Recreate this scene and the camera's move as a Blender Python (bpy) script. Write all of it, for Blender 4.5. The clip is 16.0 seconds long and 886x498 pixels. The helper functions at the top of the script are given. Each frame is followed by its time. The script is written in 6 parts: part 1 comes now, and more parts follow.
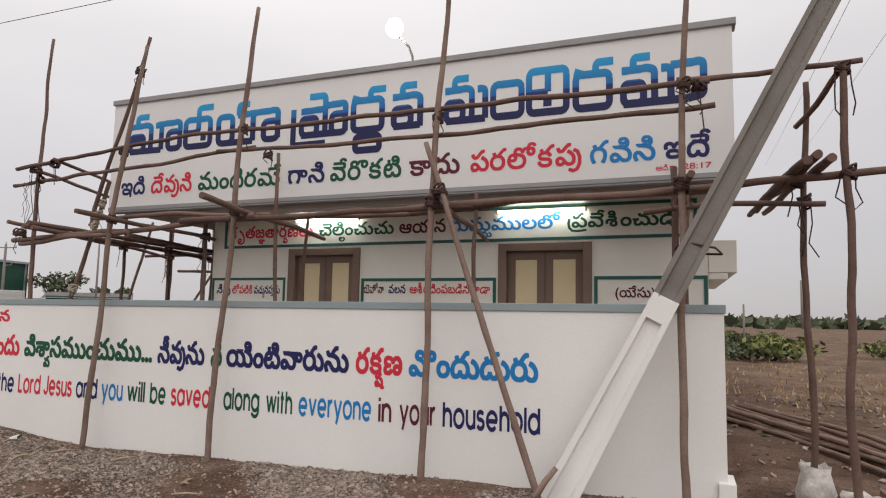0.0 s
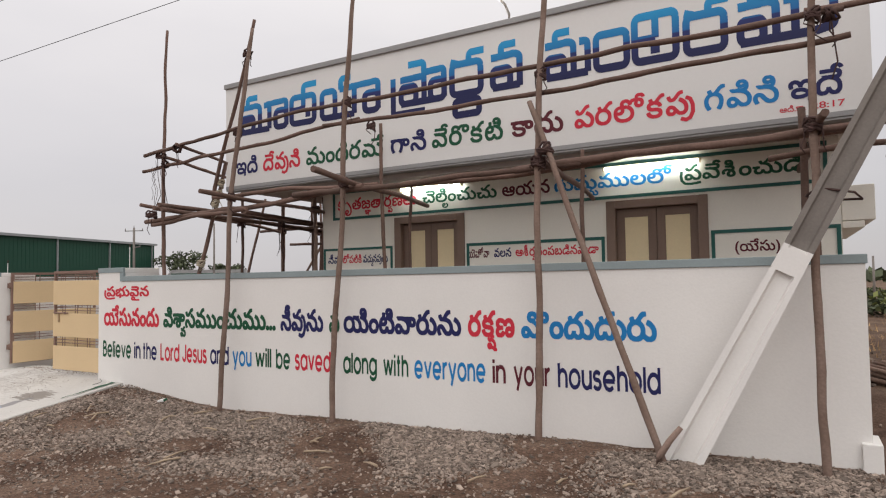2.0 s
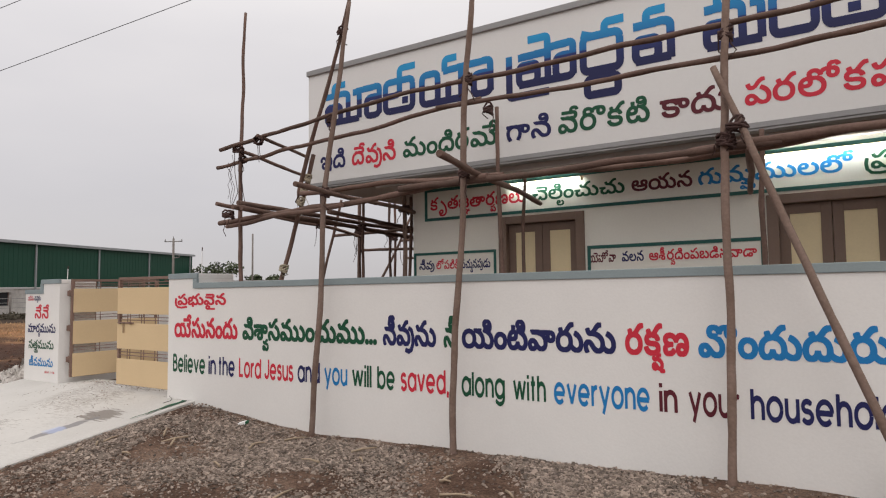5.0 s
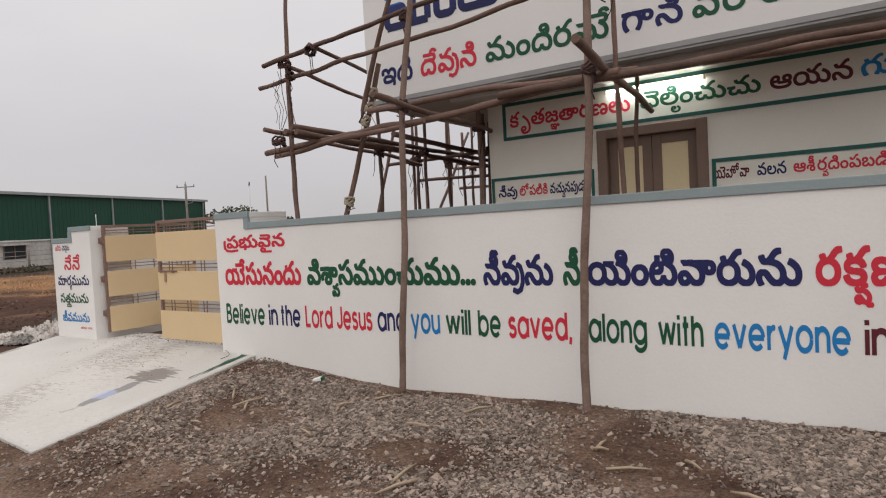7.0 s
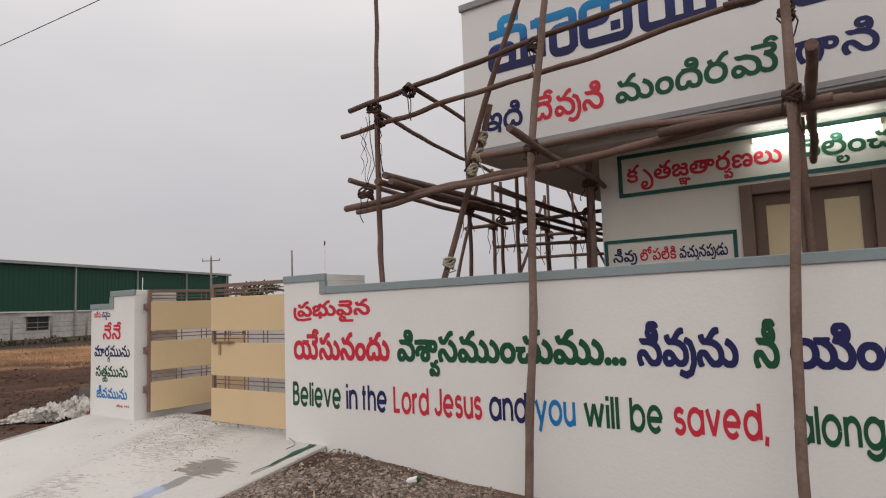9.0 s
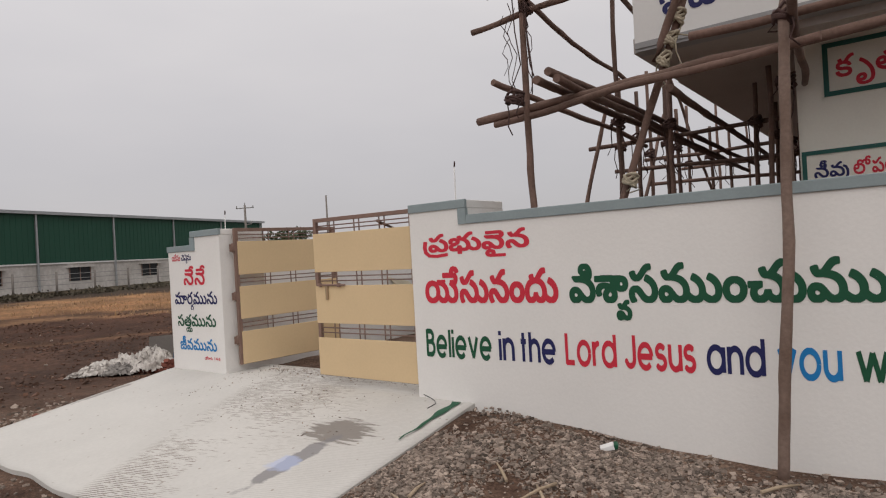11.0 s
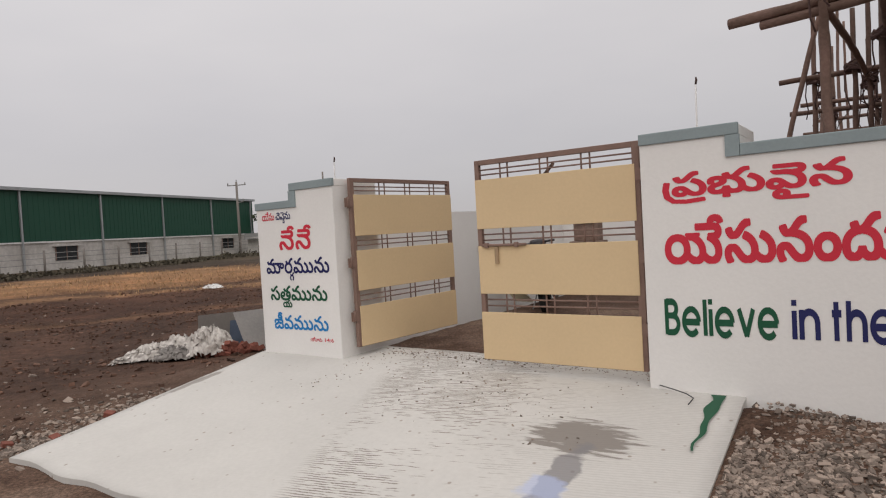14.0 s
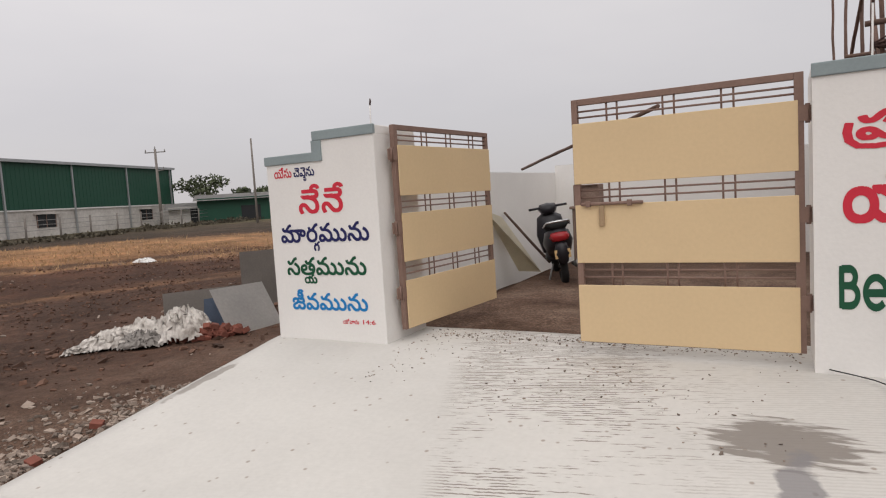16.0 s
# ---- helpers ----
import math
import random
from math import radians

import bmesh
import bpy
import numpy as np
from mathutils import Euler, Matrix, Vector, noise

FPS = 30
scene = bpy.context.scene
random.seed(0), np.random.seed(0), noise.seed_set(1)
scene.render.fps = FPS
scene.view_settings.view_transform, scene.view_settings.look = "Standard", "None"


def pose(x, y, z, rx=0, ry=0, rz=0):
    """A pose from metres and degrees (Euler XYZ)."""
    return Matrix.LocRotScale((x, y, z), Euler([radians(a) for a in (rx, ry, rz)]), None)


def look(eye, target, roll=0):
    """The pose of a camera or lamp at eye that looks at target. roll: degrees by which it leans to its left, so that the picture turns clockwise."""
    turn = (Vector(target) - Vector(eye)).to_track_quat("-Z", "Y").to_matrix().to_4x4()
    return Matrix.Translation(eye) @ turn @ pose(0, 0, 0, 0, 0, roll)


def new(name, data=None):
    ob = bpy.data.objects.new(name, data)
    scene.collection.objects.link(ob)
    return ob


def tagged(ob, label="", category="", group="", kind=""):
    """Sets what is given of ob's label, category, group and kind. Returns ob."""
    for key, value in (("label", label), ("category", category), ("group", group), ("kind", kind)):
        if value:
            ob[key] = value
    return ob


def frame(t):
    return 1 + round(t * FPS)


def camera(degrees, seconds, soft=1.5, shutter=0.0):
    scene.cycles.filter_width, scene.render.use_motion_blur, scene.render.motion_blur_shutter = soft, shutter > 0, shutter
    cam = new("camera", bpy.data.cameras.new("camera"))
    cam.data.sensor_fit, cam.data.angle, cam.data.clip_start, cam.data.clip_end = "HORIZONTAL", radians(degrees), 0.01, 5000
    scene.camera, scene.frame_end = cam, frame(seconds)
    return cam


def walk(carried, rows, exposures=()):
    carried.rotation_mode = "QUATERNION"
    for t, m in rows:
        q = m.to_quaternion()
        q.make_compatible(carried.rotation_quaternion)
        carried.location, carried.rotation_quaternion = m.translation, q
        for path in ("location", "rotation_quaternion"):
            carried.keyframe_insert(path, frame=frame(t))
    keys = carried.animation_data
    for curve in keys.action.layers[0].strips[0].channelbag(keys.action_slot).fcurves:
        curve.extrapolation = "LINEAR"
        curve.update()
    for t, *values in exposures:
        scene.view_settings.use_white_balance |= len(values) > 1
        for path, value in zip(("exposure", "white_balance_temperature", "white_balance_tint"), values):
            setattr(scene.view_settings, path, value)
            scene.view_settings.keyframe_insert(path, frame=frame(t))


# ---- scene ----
cam = camera(69.8, 16.0, 1.15)
PATH = [
    (0, (0.028, 0.008, 1.546), (-0.672, 1.872, 1.737), 1.1),
    (0.5, (0.022, -0.022, 1.528), (-0.815, 1.789, 1.671), 0.6),
    (1, (0.004, -0.049, 1.516), (-0.969, 1.696, 1.61), 0.6),
    (1.5, (-0.009, -0.049, 1.505), (-1.002, 1.683, 1.606), -0.3),
    (2, (-0.096, -0.032, 1.514), (-1.07, 1.713, 1.598), -0.9),
    (2.5, (-0.327, -0.073, 1.519), (-1.259, 1.689, 1.685), -1.1),
    (3, (-0.513, -0.014, 1.519), (-1.592, 1.669, 1.582), -0.4),
    (3.2, (-0.574, 0.045, 1.496), (-1.697, 1.694, 1.64), -0.3),
    (5.3, (-1.8, 0.45, 1.453), (-2.827, 2.163, 1.561), -0.2),
    (5.5, (-1.944, 0.495, 1.442), (-2.968, 2.211, 1.527), 0.3),
    (6, (-2.274, 0.582, 1.453), (-3.283, 2.309, 1.454), -2.1),
    (6.5, (-2.611, 0.743, 1.418), (-3.646, 2.454, 1.379), -3.6),
    (7, (-2.985, 0.878, 1.433), (-4.066, 2.559, 1.356), -3.0),
    (7.5, (-3.34, 0.978, 1.452), (-4.351, 2.703, 1.507), -2.2),
    (8, (-3.685, 1.123, 1.41), (-4.817, 2.767, 1.528), -0.7),
    (8.5, (-4.021, 1.252, 1.334), (-5.199, 2.863, 1.464), -1.3),
    (9, (-4.381, 1.287, 1.351), (-5.494, 2.94, 1.525), -2.0),
    (9.5, (-4.79, 1.4, 1.344), (-5.999, 2.984, 1.511), -2.7),
    (10, (-5.215, 1.455, 1.312), (-6.431, 3.041, 1.379), -2.5),
    (10.2, (-5.387, 1.475, 1.309), (-6.572, 3.086, 1.314), -3.8),
    (12.3, (-7.052, 1.657, 1.11), (-8.255, 3.254, 1.139), -2.2),
    (12.5, (-7.225, 1.63, 1.07), (-8.379, 3.26, 1.182), -5.2),
    (13, (-7.574, 1.647, 1.203), (-8.553, 3.391, 1.185), -10.3),
    (13.5, (-7.939, 1.602, 1.169), (-9.035, 3.275, 1.184), -8.4),
    (14, (-8.33, 1.681, 1.15), (-9.472, 3.321, 1.087), -3.3),
    (14.5, (-8.723, 1.674, 1.157), (-9.793, 3.359, 1.033), -2.7),
    (15, (-9.108, 1.743, 1.118), (-10.172, 3.434, 1.032), -4.1),
    (15.1, (-9.207, 1.761, 1.124), (-10.192, 3.5, 1.06), -2.2),
    (15.5, (-9.541, 1.834, 1.136), (-10.546, 3.561, 1.046), -2.0),
    (16, (-9.846, 1.923, 1.117), (-10.789, 3.679, 0.947), -3.5),
]
walk(cam, [(t, look(eye, target, roll)) for t, eye, target, roll in PATH],
     [(0.0, 0.11), (3.2, 0.09), (5.5, 0.0), (8.0, -0.02), (9.5, -0.19), (12.5, -0.13), (14.0, -0.13), (15.5, -0.14), (16.0, 0.04)])

# ---- world, sun ----
world = bpy.data.worlds.new("overcast_sky")
scene.world = world
world.use_nodes = True
wn, wl = world.node_tree.nodes, world.node_tree.links
wn.clear()
w_out, w_bg = wn.new("ShaderNodeOutputWorld"), wn.new("ShaderNodeBackground")
w_sky = wn.new("ShaderNodeTexSky")
w_sky.sky_type, w_sky.sun_disc = "NISHITA", False
w_sky.sun_elevation, w_sky.sun_rotation = radians(42), radians(200)
w_tc, w_sep, w_ramp = wn.new("ShaderNodeTexCoord"), wn.new("ShaderNodeSeparateXYZ"), wn.new("ShaderNodeValToRGB")
w_noise, w_mix, w_mul = wn.new("ShaderNodeTexNoise"), wn.new("ShaderNodeMix"), wn.new("ShaderNodeMix")
w_noise.inputs["Scale"].default_value, w_noise.inputs["Detail"].default_value = 1.6, 5.0
w_map = wn.new("ShaderNodeMapping")
w_map.inputs["Scale"].default_value = (1, 1, 3.2)
wl.new(w_tc.outputs["Generated"], w_sep.inputs[0])
wl.new(w_tc.outputs["Generated"], w_map.inputs[0])
wl.new(w_map.outputs[0], w_noise.inputs["Vector"])
wl.new(w_sep.outputs["Z"], w_ramp.inputs[0])
cr = w_ramp.color_ramp
cr.elements[0].position, cr.elements[0].color = 0.0, (5.25, 5.02, 5.12, 1)
cr.elements[1].position, cr.elements[1].color = 1.0, (17.0, 16.4, 15.8, 1)
for p, c in ((0.12, (5.85, 5.63, 5.72)), (0.35, (7.5, 7.22, 7.2)), (0.6, (11.0, 10.6, 10.35))):
    e = cr.elements.new(p)
    e.color = (*c, 1)
w_cl = wn.new("ShaderNodeValToRGB")
w_cl.color_ramp.elements[0].position, w_cl.color_ramp.elements[0].color = 0.3, (0.93, 0.93, 0.95, 1)
w_cl.color_ramp.elements[1].position, w_cl.color_ramp.elements[1].color = 0.7, (1.05, 1.04, 1.04, 1)
wl.new(w_noise.outputs["Fac"], w_cl.inputs[0])
w_mul.data_type, w_mul.blend_type = "RGBA", "MULTIPLY"
w_mul.inputs["Factor"].default_value = 1.0
wl.new(w_ramp.outputs[0], w_mul.inputs["A"])
wl.new(w_cl.outputs[0], w_mul.inputs["B"])
w_mix.data_type = "RGBA"
w_mix.inputs["Factor"].default_value = 0.92
wl.new(w_sky.outputs[0], w_mix.inputs["A"])
wl.new(w_mul.outputs["Result"], w_mix.inputs["B"])
w_west, w_tint = wn.new("ShaderNodeMapRange"), wn.new("ShaderNodeVectorMath")
w_west.inputs["From Min"].default_value, w_west.inputs["From Max"].default_value = -1.0, 1.0
w_west.inputs["To Min"].default_value, w_west.inputs["To Max"].default_value = 1.05, 0.79
wl.new(w_sep.outputs["X"], w_west.inputs["Value"])
w_tint.operation = "SCALE"
wl.new(w_mix.outputs["Result"], w_tint.inputs[0]), wl.new(w_west.outputs[0], w_tint.inputs["Scale"])
wl.new(w_tint.outputs[0], w_bg.inputs["Color"])
w_bg.inputs["Strength"].default_value = 0.107
wl.new(w_bg.outputs[0], w_out.inputs[0])

sun = new("sun", bpy.data.lights.new("sun", "SUN"))
sun.data.energy, sun.data.angle, sun.data.color = 0.76, radians(50), (1.0, 0.96, 0.92)
sun.matrix_world = look((0, 0, 30), (-6, 10, 21))

# ---- materials ----
def mat(name, col, rough=0.8, var=0.12, scale=6.0, fine=60.0, bump=0.15, metal=0.0, tint=None, spread=0.0, coord="Object", dist=0.01):
    """Base colour varied at two scales, fine relief, and a slight shift from piece to piece."""
    m = bpy.data.materials.new(name)
    m.use_nodes = True
    n, l = m.node_tree.nodes, m.node_tree.links
    b = n["Principled BSDF"]
    b.inputs["Roughness"].default_value, b.inputs["Metallic"].default_value = rough, metal
    b.inputs["Specular IOR Level"].default_value = 0.3
    if coord == "Object":
        tc = n.new("ShaderNodeTexCoord").outputs["Object"]
    else:
        tc = n.new("ShaderNodeNewGeometry").outputs["Position"]
    big, small = n.new("ShaderNodeTexNoise"), n.new("ShaderNodeTexNoise")
    big.inputs["Scale"].default_value, big.inputs["Detail"].default_value = scale, 6
    small.inputs["Scale"].default_value, small.inputs["Detail"].default_value = fine, 3
    l.new(tc, big.inputs["Vector"]), l.new(tc, small.inputs["Vector"])
    dark = tint or tuple(c * 0.6 for c in col)
    ramp = n.new("ShaderNodeValToRGB")
    ramp.color_ramp.elements[0].position, ramp.color_ramp.elements[0].color = 0.5 - 0.25, (*[c + (d - c) * min(1, var * 3) for c, d in zip(col, dark)], 1)
    ramp.color_ramp.elements[1].position, ramp.color_ramp.elements[1].color = 0.62, (*col, 1)
    l.new(big.outputs["Fac"], ramp.inputs[0])
    mr = n.new("ShaderNodeMapRange")
    mr.inputs["To Min"].default_value, mr.inputs["To Max"].default_value = 1 - var, 1 + var
    l.new(small.outputs["Fac"], mr.inputs["Value"])
    value = mr.outputs[0]
    if spread:
        oi = n.new("ShaderNodeObjectInfo")
        mr2, mu = n.new("ShaderNodeMapRange"), n.new("ShaderNodeMath")
        mr2.inputs["To Min"].default_value, mr2.inputs["To Max"].default_value = 1 - spread, 1 + spread
        l.new(oi.outputs["Random"], mr2.inputs["Value"])
        mu.operation = "MULTIPLY"
        l.new(value, mu.inputs[0]), l.new(mr2.outputs[0], mu.inputs[1])
        value = mu.outputs[0]
    hsv = n.new("ShaderNodeHueSaturation")
    l.new(ramp.outputs[0], hsv.inputs["Color"]), l.new(value, hsv.inputs["Value"])
    l.new(hsv.outputs[0], b.inputs["Base Color"])
    if bump:
        bp = n.new("ShaderNodeBump")
        bp.inputs["Strength"].default_value, bp.inputs["Distance"].default_value = bump, dist
        add = n.new("ShaderNodeMath")
        l.new(big.outputs["Fac"], add.inputs[0]), l.new(small.outputs["Fac"], add.inputs[1])
        l.new(add.outputs[0], bp.inputs["Height"]), l.new(bp.outputs[0], b.inputs["Normal"])
    return m


def glow(name, col, strength):
    m = bpy.data.materials.new(name)
    m.use_nodes = True
    b = m.node_tree.nodes["Principled BSDF"]
    b.inputs["Base Color"].default_value = (*col, 1)
    b.inputs["Emission Color"].default_value = (*col, 1)
    b.inputs["Emission Strength"].default_value = strength
    return m


M_WALL = mat("white_limewash", (0.785, 0.762, 0.735), 0.9, 0.04, 1.3, 45, 0.12, coord="World")
M_CREAM = mat("cream_wall_paint", (0.78, 0.75, 0.68), 0.85, 0.04, 1.5, 45, 0.1, coord="World")
M_SIGN = mat("sign_white_paint", (0.74, 0.725, 0.71), 0.8, 0.025, 0.9, 30, 0.05, coord="World")
M_GREY = mat("grey_coping_paint", (0.27, 0.32, 0.33), 0.75, 0.08, 2.5, 50, 0.12, coord="World")
M_SIGNGREY = mat("grey_parapet_coping", (0.32, 0.315, 0.315), 0.8, 0.08, 2.5, 50, 0.12, coord="World")
M_DARKWALL = mat("dark_brown_wall", (0.165, 0.138, 0.122), 0.95, 0.14, 1.2, 40, 0.25, coord="World")
M_SOFFIT = mat("soffit_plaster", (0.42, 0.37, 0.34), 0.9, 0.06, 2.0, 40, 0.1, coord="World")
M_GREEN = mat("green_border_paint", (0.03, 0.115, 0.10), 0.7, 0.08, 6, 60, 0.05, coord="World")
M_BROWN = mat("brown_door_paint", (0.20, 0.135, 0.105), 0.55, 0.1, 3, 50, 0.1, coord="World")
M_PANEL = mat("pale_yellow_door_panel", (0.72, 0.60, 0.38), 0.6, 0.05, 3, 50, 0.05, coord="World")
M_GATE = mat("gate_sheet_paint", (0.68, 0.51, 0.305), 0.5, 0.05, 1.5, 40, 0.06, coord="World")
M_IRON = mat("gate_iron_paint", (0.235, 0.15, 0.12), 0.55, 0.12, 9, 70, 0.1, coord="World")
M_POLE = mat("casuarina_wood", (0.165, 0.102, 0.082), 0.85, 0.3, 5, 45, 0.5, spread=0.22, tint=(0.10, 0.065, 0.05))
M_POLE_PALE = mat("weathered_casuarina_wood", (0.245, 0.172, 0.14), 0.85, 0.3, 4, 45, 0.5, spread=0.15, tint=(0.15, 0.095, 0.07))
M_ROPE = mat("coir_rope", (0.085, 0.05, 0.045), 0.95, 0.3, 20, 90, 0.4)
M_ROPE_PALE = mat("pale_coir_rope", (0.42, 0.36, 0.27), 0.95, 0.25, 20, 90, 0.4)
M_CONCRETE = mat("pole_concrete", (0.235, 0.21, 0.19), 0.9, 0.15, 3, 50, 0.3, coord="World")
M_RAMP = mat("ramp_whitewash", (0.56, 0.54, 0.51), 0.85, 0.07, 1.6, 30, 0.25, coord="World")
M_RED = mat("red_sign_paint", (0.60, 0.03, 0.055), 0.55, 0.06, 6, 60, 0.03, coord="World")
M_GREENP = mat("dark_green_sign_paint", (0.012, 0.085, 0.042), 0.55, 0.08, 6, 60, 0.03, coord="World")
M_NAVY = mat("navy_sign_paint", (0.018, 0.02, 0.10), 0.55, 0.08, 6, 60, 0.03, coord="World")
M_BLUE = mat("blue_sign_paint", (0.015, 0.20, 0.50), 0.55, 0.06, 6, 60, 0.03, coord="World")
M_MAROON = mat("maroon_sign_paint", (0.11, 0.015, 0.025), 0.55, 0.08, 6, 60, 0.03, coord="World")

# ---- shaping helpers ----
SLOPE = 0.006


def lift(x):
    """The site climbs gently along the road."""
    return SLOPE * (x + 9.2)


def obj(name, bm, material, parent=None, label="", smooth=False):
    me = bpy.data.meshes.new(name)
    bm.normal_update()
    bm.to_mesh(me)
    bm.free()
    for m in (material if isinstance(material, (list, tuple)) else [material]):
        me.materials.append(m)
    if smooth:
        for p in me.polygons:
            p.use_smooth = True
    ob = new(name, me)
    if parent:
        ob.parent = parent
    if label:
        ob["label"] = label
    return ob


part = obj


def thing(name, label, category, group="", kind=""):
    return tagged(new(name), label, category, group, kind)


def add_box(bm, x0, x1, y0, y1, z0, z1, sheared=True, bev=0.0, mi=0):
    r = bmesh.ops.create_cube(bm, size=1)
    for v in r["verts"]:
        v.co = Vector(((x0 + x1) / 2 + v.co.x * (x1 - x0), (y0 + y1) / 2 + v.co.y * (y1 - y0), (z0 + z1) / 2 + v.co.z * (z1 - z0)))
    if bev:
        es = list({e for v in r["verts"] for e in v.link_edges})
        r2 = bmesh.ops.bevel(bm, geom=es, offset=bev, segments=2, affect="EDGES", profile=0.5)
        vs = {v for f in r2["faces"] for v in f.verts} | {v for v in r["verts"] if v.is_valid}
        fs = {f for v in vs for f in v.link_faces}
    else:
        vs = r["verts"]
        fs = {f for v in vs for f in v.link_faces}
    for f in fs:
        f.material_index = mi
    if sheared:
        for v in vs:
            v.co.z += lift(v.co.x)
    return vs


def box(name, x0, x1, y0, y1, z0, z1, material, parent=None, label="", sheared=True, bev=0.0):
    bm = bmesh.new()
    add_box(bm, x0, x1, y0, y1, z0, z1, sheared, bev)
    return obj(name, bm, material, parent, label)


def tube(bm, pts, radii, seg=8, wobble=0.0, seed=0, mi=0):
    """A round bar along points; radii one or many."""
    pts = [Vector(p) for p in pts]
    rnd = random.Random(seed)
    n = len(pts)
    if not isinstance(radii, (list, tuple)):
        radii = [radii] * n
    rings = []
    for i, p in enumerate(pts):
        d = (pts[min(i + 1, n - 1)] - pts[max(i - 1, 0)]).normalized()
        a = d.cross(Vector((0, 0, 1)) if abs(d.z) < 0.9 else Vector((1, 0, 0))).normalized()
        b = d.cross(a)
        ring = []
        for k in range(seg):
            t = 2 * math.pi * k / seg
            r = radii[i] * (1 + wobble * (rnd.random() - 0.5))
            ring.append(bm.verts.new(p + a * math.cos(t) * r + b * math.sin(t) * r))
        rings.append(ring)
    for i in range(n - 1):
        for k in range(seg):
            f = bm.faces.new((rings[i][k], rings[i + 1][k], rings[i + 1][(k + 1) % seg], rings[i][(k + 1) % seg]))
            f.smooth, f.material_index = True, mi
    bm.faces.new(rings[0]).material_index = mi
    bm.faces.new(rings[-1][::-1]).material_index = mi
    return bm


# ---- lettering ----
OUTLINES = {}


def outline(s):
    """Closed outlines of a string in the built-in font, with its least and greatest x."""
    if s not in OUTLINES:
        c = bpy.data.curves.new("letters", "FONT")
        c.body = s
        o = bpy.data.objects.new("letters", c)
        scene.collection.objects.link(o)
        bpy.context.view_layer.update()
        loops = []
        for sp in o.to_curve(bpy.context.evaluated_depsgraph_get()).splines:
            p, loop = sp.bezier_points, []
            for k in range(len(p)):
                a, d = p[k], p[(k + 1) % len(p)]
                for f in (0, 0.2, 0.4, 0.6, 0.8):
                    g = 1 - f
                    q = a.co * g ** 3 + a.handle_right * 3 * g * g * f + d.handle_left * 3 * g * f * f + d.co * f ** 3
                    loop.append((q.x, q.y))
            loops.append(loop)
        o.to_curve_clear()
        bpy.data.objects.remove(o)
        xs = [x for l in loops for x, _ in l]
        OUTLINES[s] = (loops, min(xs), max(xs))
    return OUTLINES[s]


def advance(s):
    """How far the pen moves over a string."""
    return outline(s + "|")[2] - outline("|")[2]


ROW = 0.0095


def spans_of(loops, rows):
    """Adds to rows {number: [(x0, x1)]} the inside of the loops, by the winding rule."""
    cross = {}
    for loop in loops:
        for (ax, ay), (bx, by) in zip(loop, loop[1:] + loop[:1]):
            if ay == by:
                continue
            lo, hi, d = (ay, by, 1) if ay < by else (by, ay, -1)
            for r in range(math.ceil(lo / ROW - 0.5), math.ceil(hi / ROW - 0.5)):
                y = (r + 0.5) * ROW
                cross.setdefault(r, []).append((ax + (bx - ax) * (y - ay) / (by - ay), d))
    for r, cs in cross.items():
        cs.sort()
        w, x0 = 0, 0
        for x, d in cs:
            if w == 0:
                x0 = x
            w += d
            if w == 0:
                rows.setdefault(r, []).append((x0, x))


def merged(spans):
    out = []
    for a, d in sorted(spans):
        if out and a <= out[-1][1]:
            out[-1][1] = max(out[-1][1], d)
        else:
            out.append([a, d])
    return out


def clusters(text):
    """Splits a word into (base with vowel signs, [letters written below])."""
    out = []
    for ch in text:
        o = ord(ch)
        if out and out[-1][2]:
            out[-1][1].append(ch)
            out[-1][2] = False
        elif o == 0x0C4D:
            out[-1][2] = True
        elif out and 0x0C3E <= o <= 0x0C56 and o not in (0x0C43,):
            out[-1][0] += ch
        else:
            out.append([ch, [], False])
    return out


def stroke(path, w):
    """A flat brush stroke along points, as (verts, faces)."""
    pts = [Vector((*p, 0)) for p in path]
    vs, fs = [], []
    for i, p in enumerate(pts):
        d = (pts[min(i + 1, len(pts) - 1)] - pts[max(i - 1, 0)]).normalized()
        q = Vector((-d.y, d.x, 0)) * w / 2
        vs += [p + q, p - q]
    for i in range(len(pts) - 1):
        fs.append((2 * i, 2 * i + 1, 2 * i + 3, 2 * i + 2))
    return vs, fs


def arc(cx, cy, rx, ry, a0, a1, n=14):
    """Points on an ellipse from one angle to another, in degrees."""
    return [(cx + rx * math.cos(radians(a0 + (a1 - a0) * i / n)), cy + ry * math.sin(radians(a0 + (a1 - a0) * i / n))) for i in range(n + 1)]


def ring(cx, cy, rx, ry):
    return arc(cx, cy, rx, ry, 0, 360, 22)


def bowl(x0, z0, x1, z1, c=0.12):
    """A closed box with rounded corners."""
    out = []
    for cx, cz, a in ((x1 - c, z1 - c, 0), (x0 + c, z1 - c, 90), (x0 + c, z0 + c, 180), (x1 - c, z0 + c, 270)):
        out += arc(cx, cz, c, c, a, a + 90, 4)
    return out + out[:1]


def bent(*pts, c=0.1):
    """A path whose inner corners are rounded."""
    out = [pts[0]]
    for p, q, r in zip(pts, pts[1:], pts[2:]):
        p, q, r = Vector(p), Vector(q), Vector(r)
        d, e = (p - q), (r - q)
        k = min(c, d.length * 0.5, e.length * 0.5)
        u, v = q + d.normalized() * k, q + e.normalized() * k
        for i in range(5):
            f = i / 4
            w = u * (1 - f) ** 2 + q * 2 * f * (1 - f) + v * f * f
            out.append((w.x, w.y))
    return out + [pts[-1]]


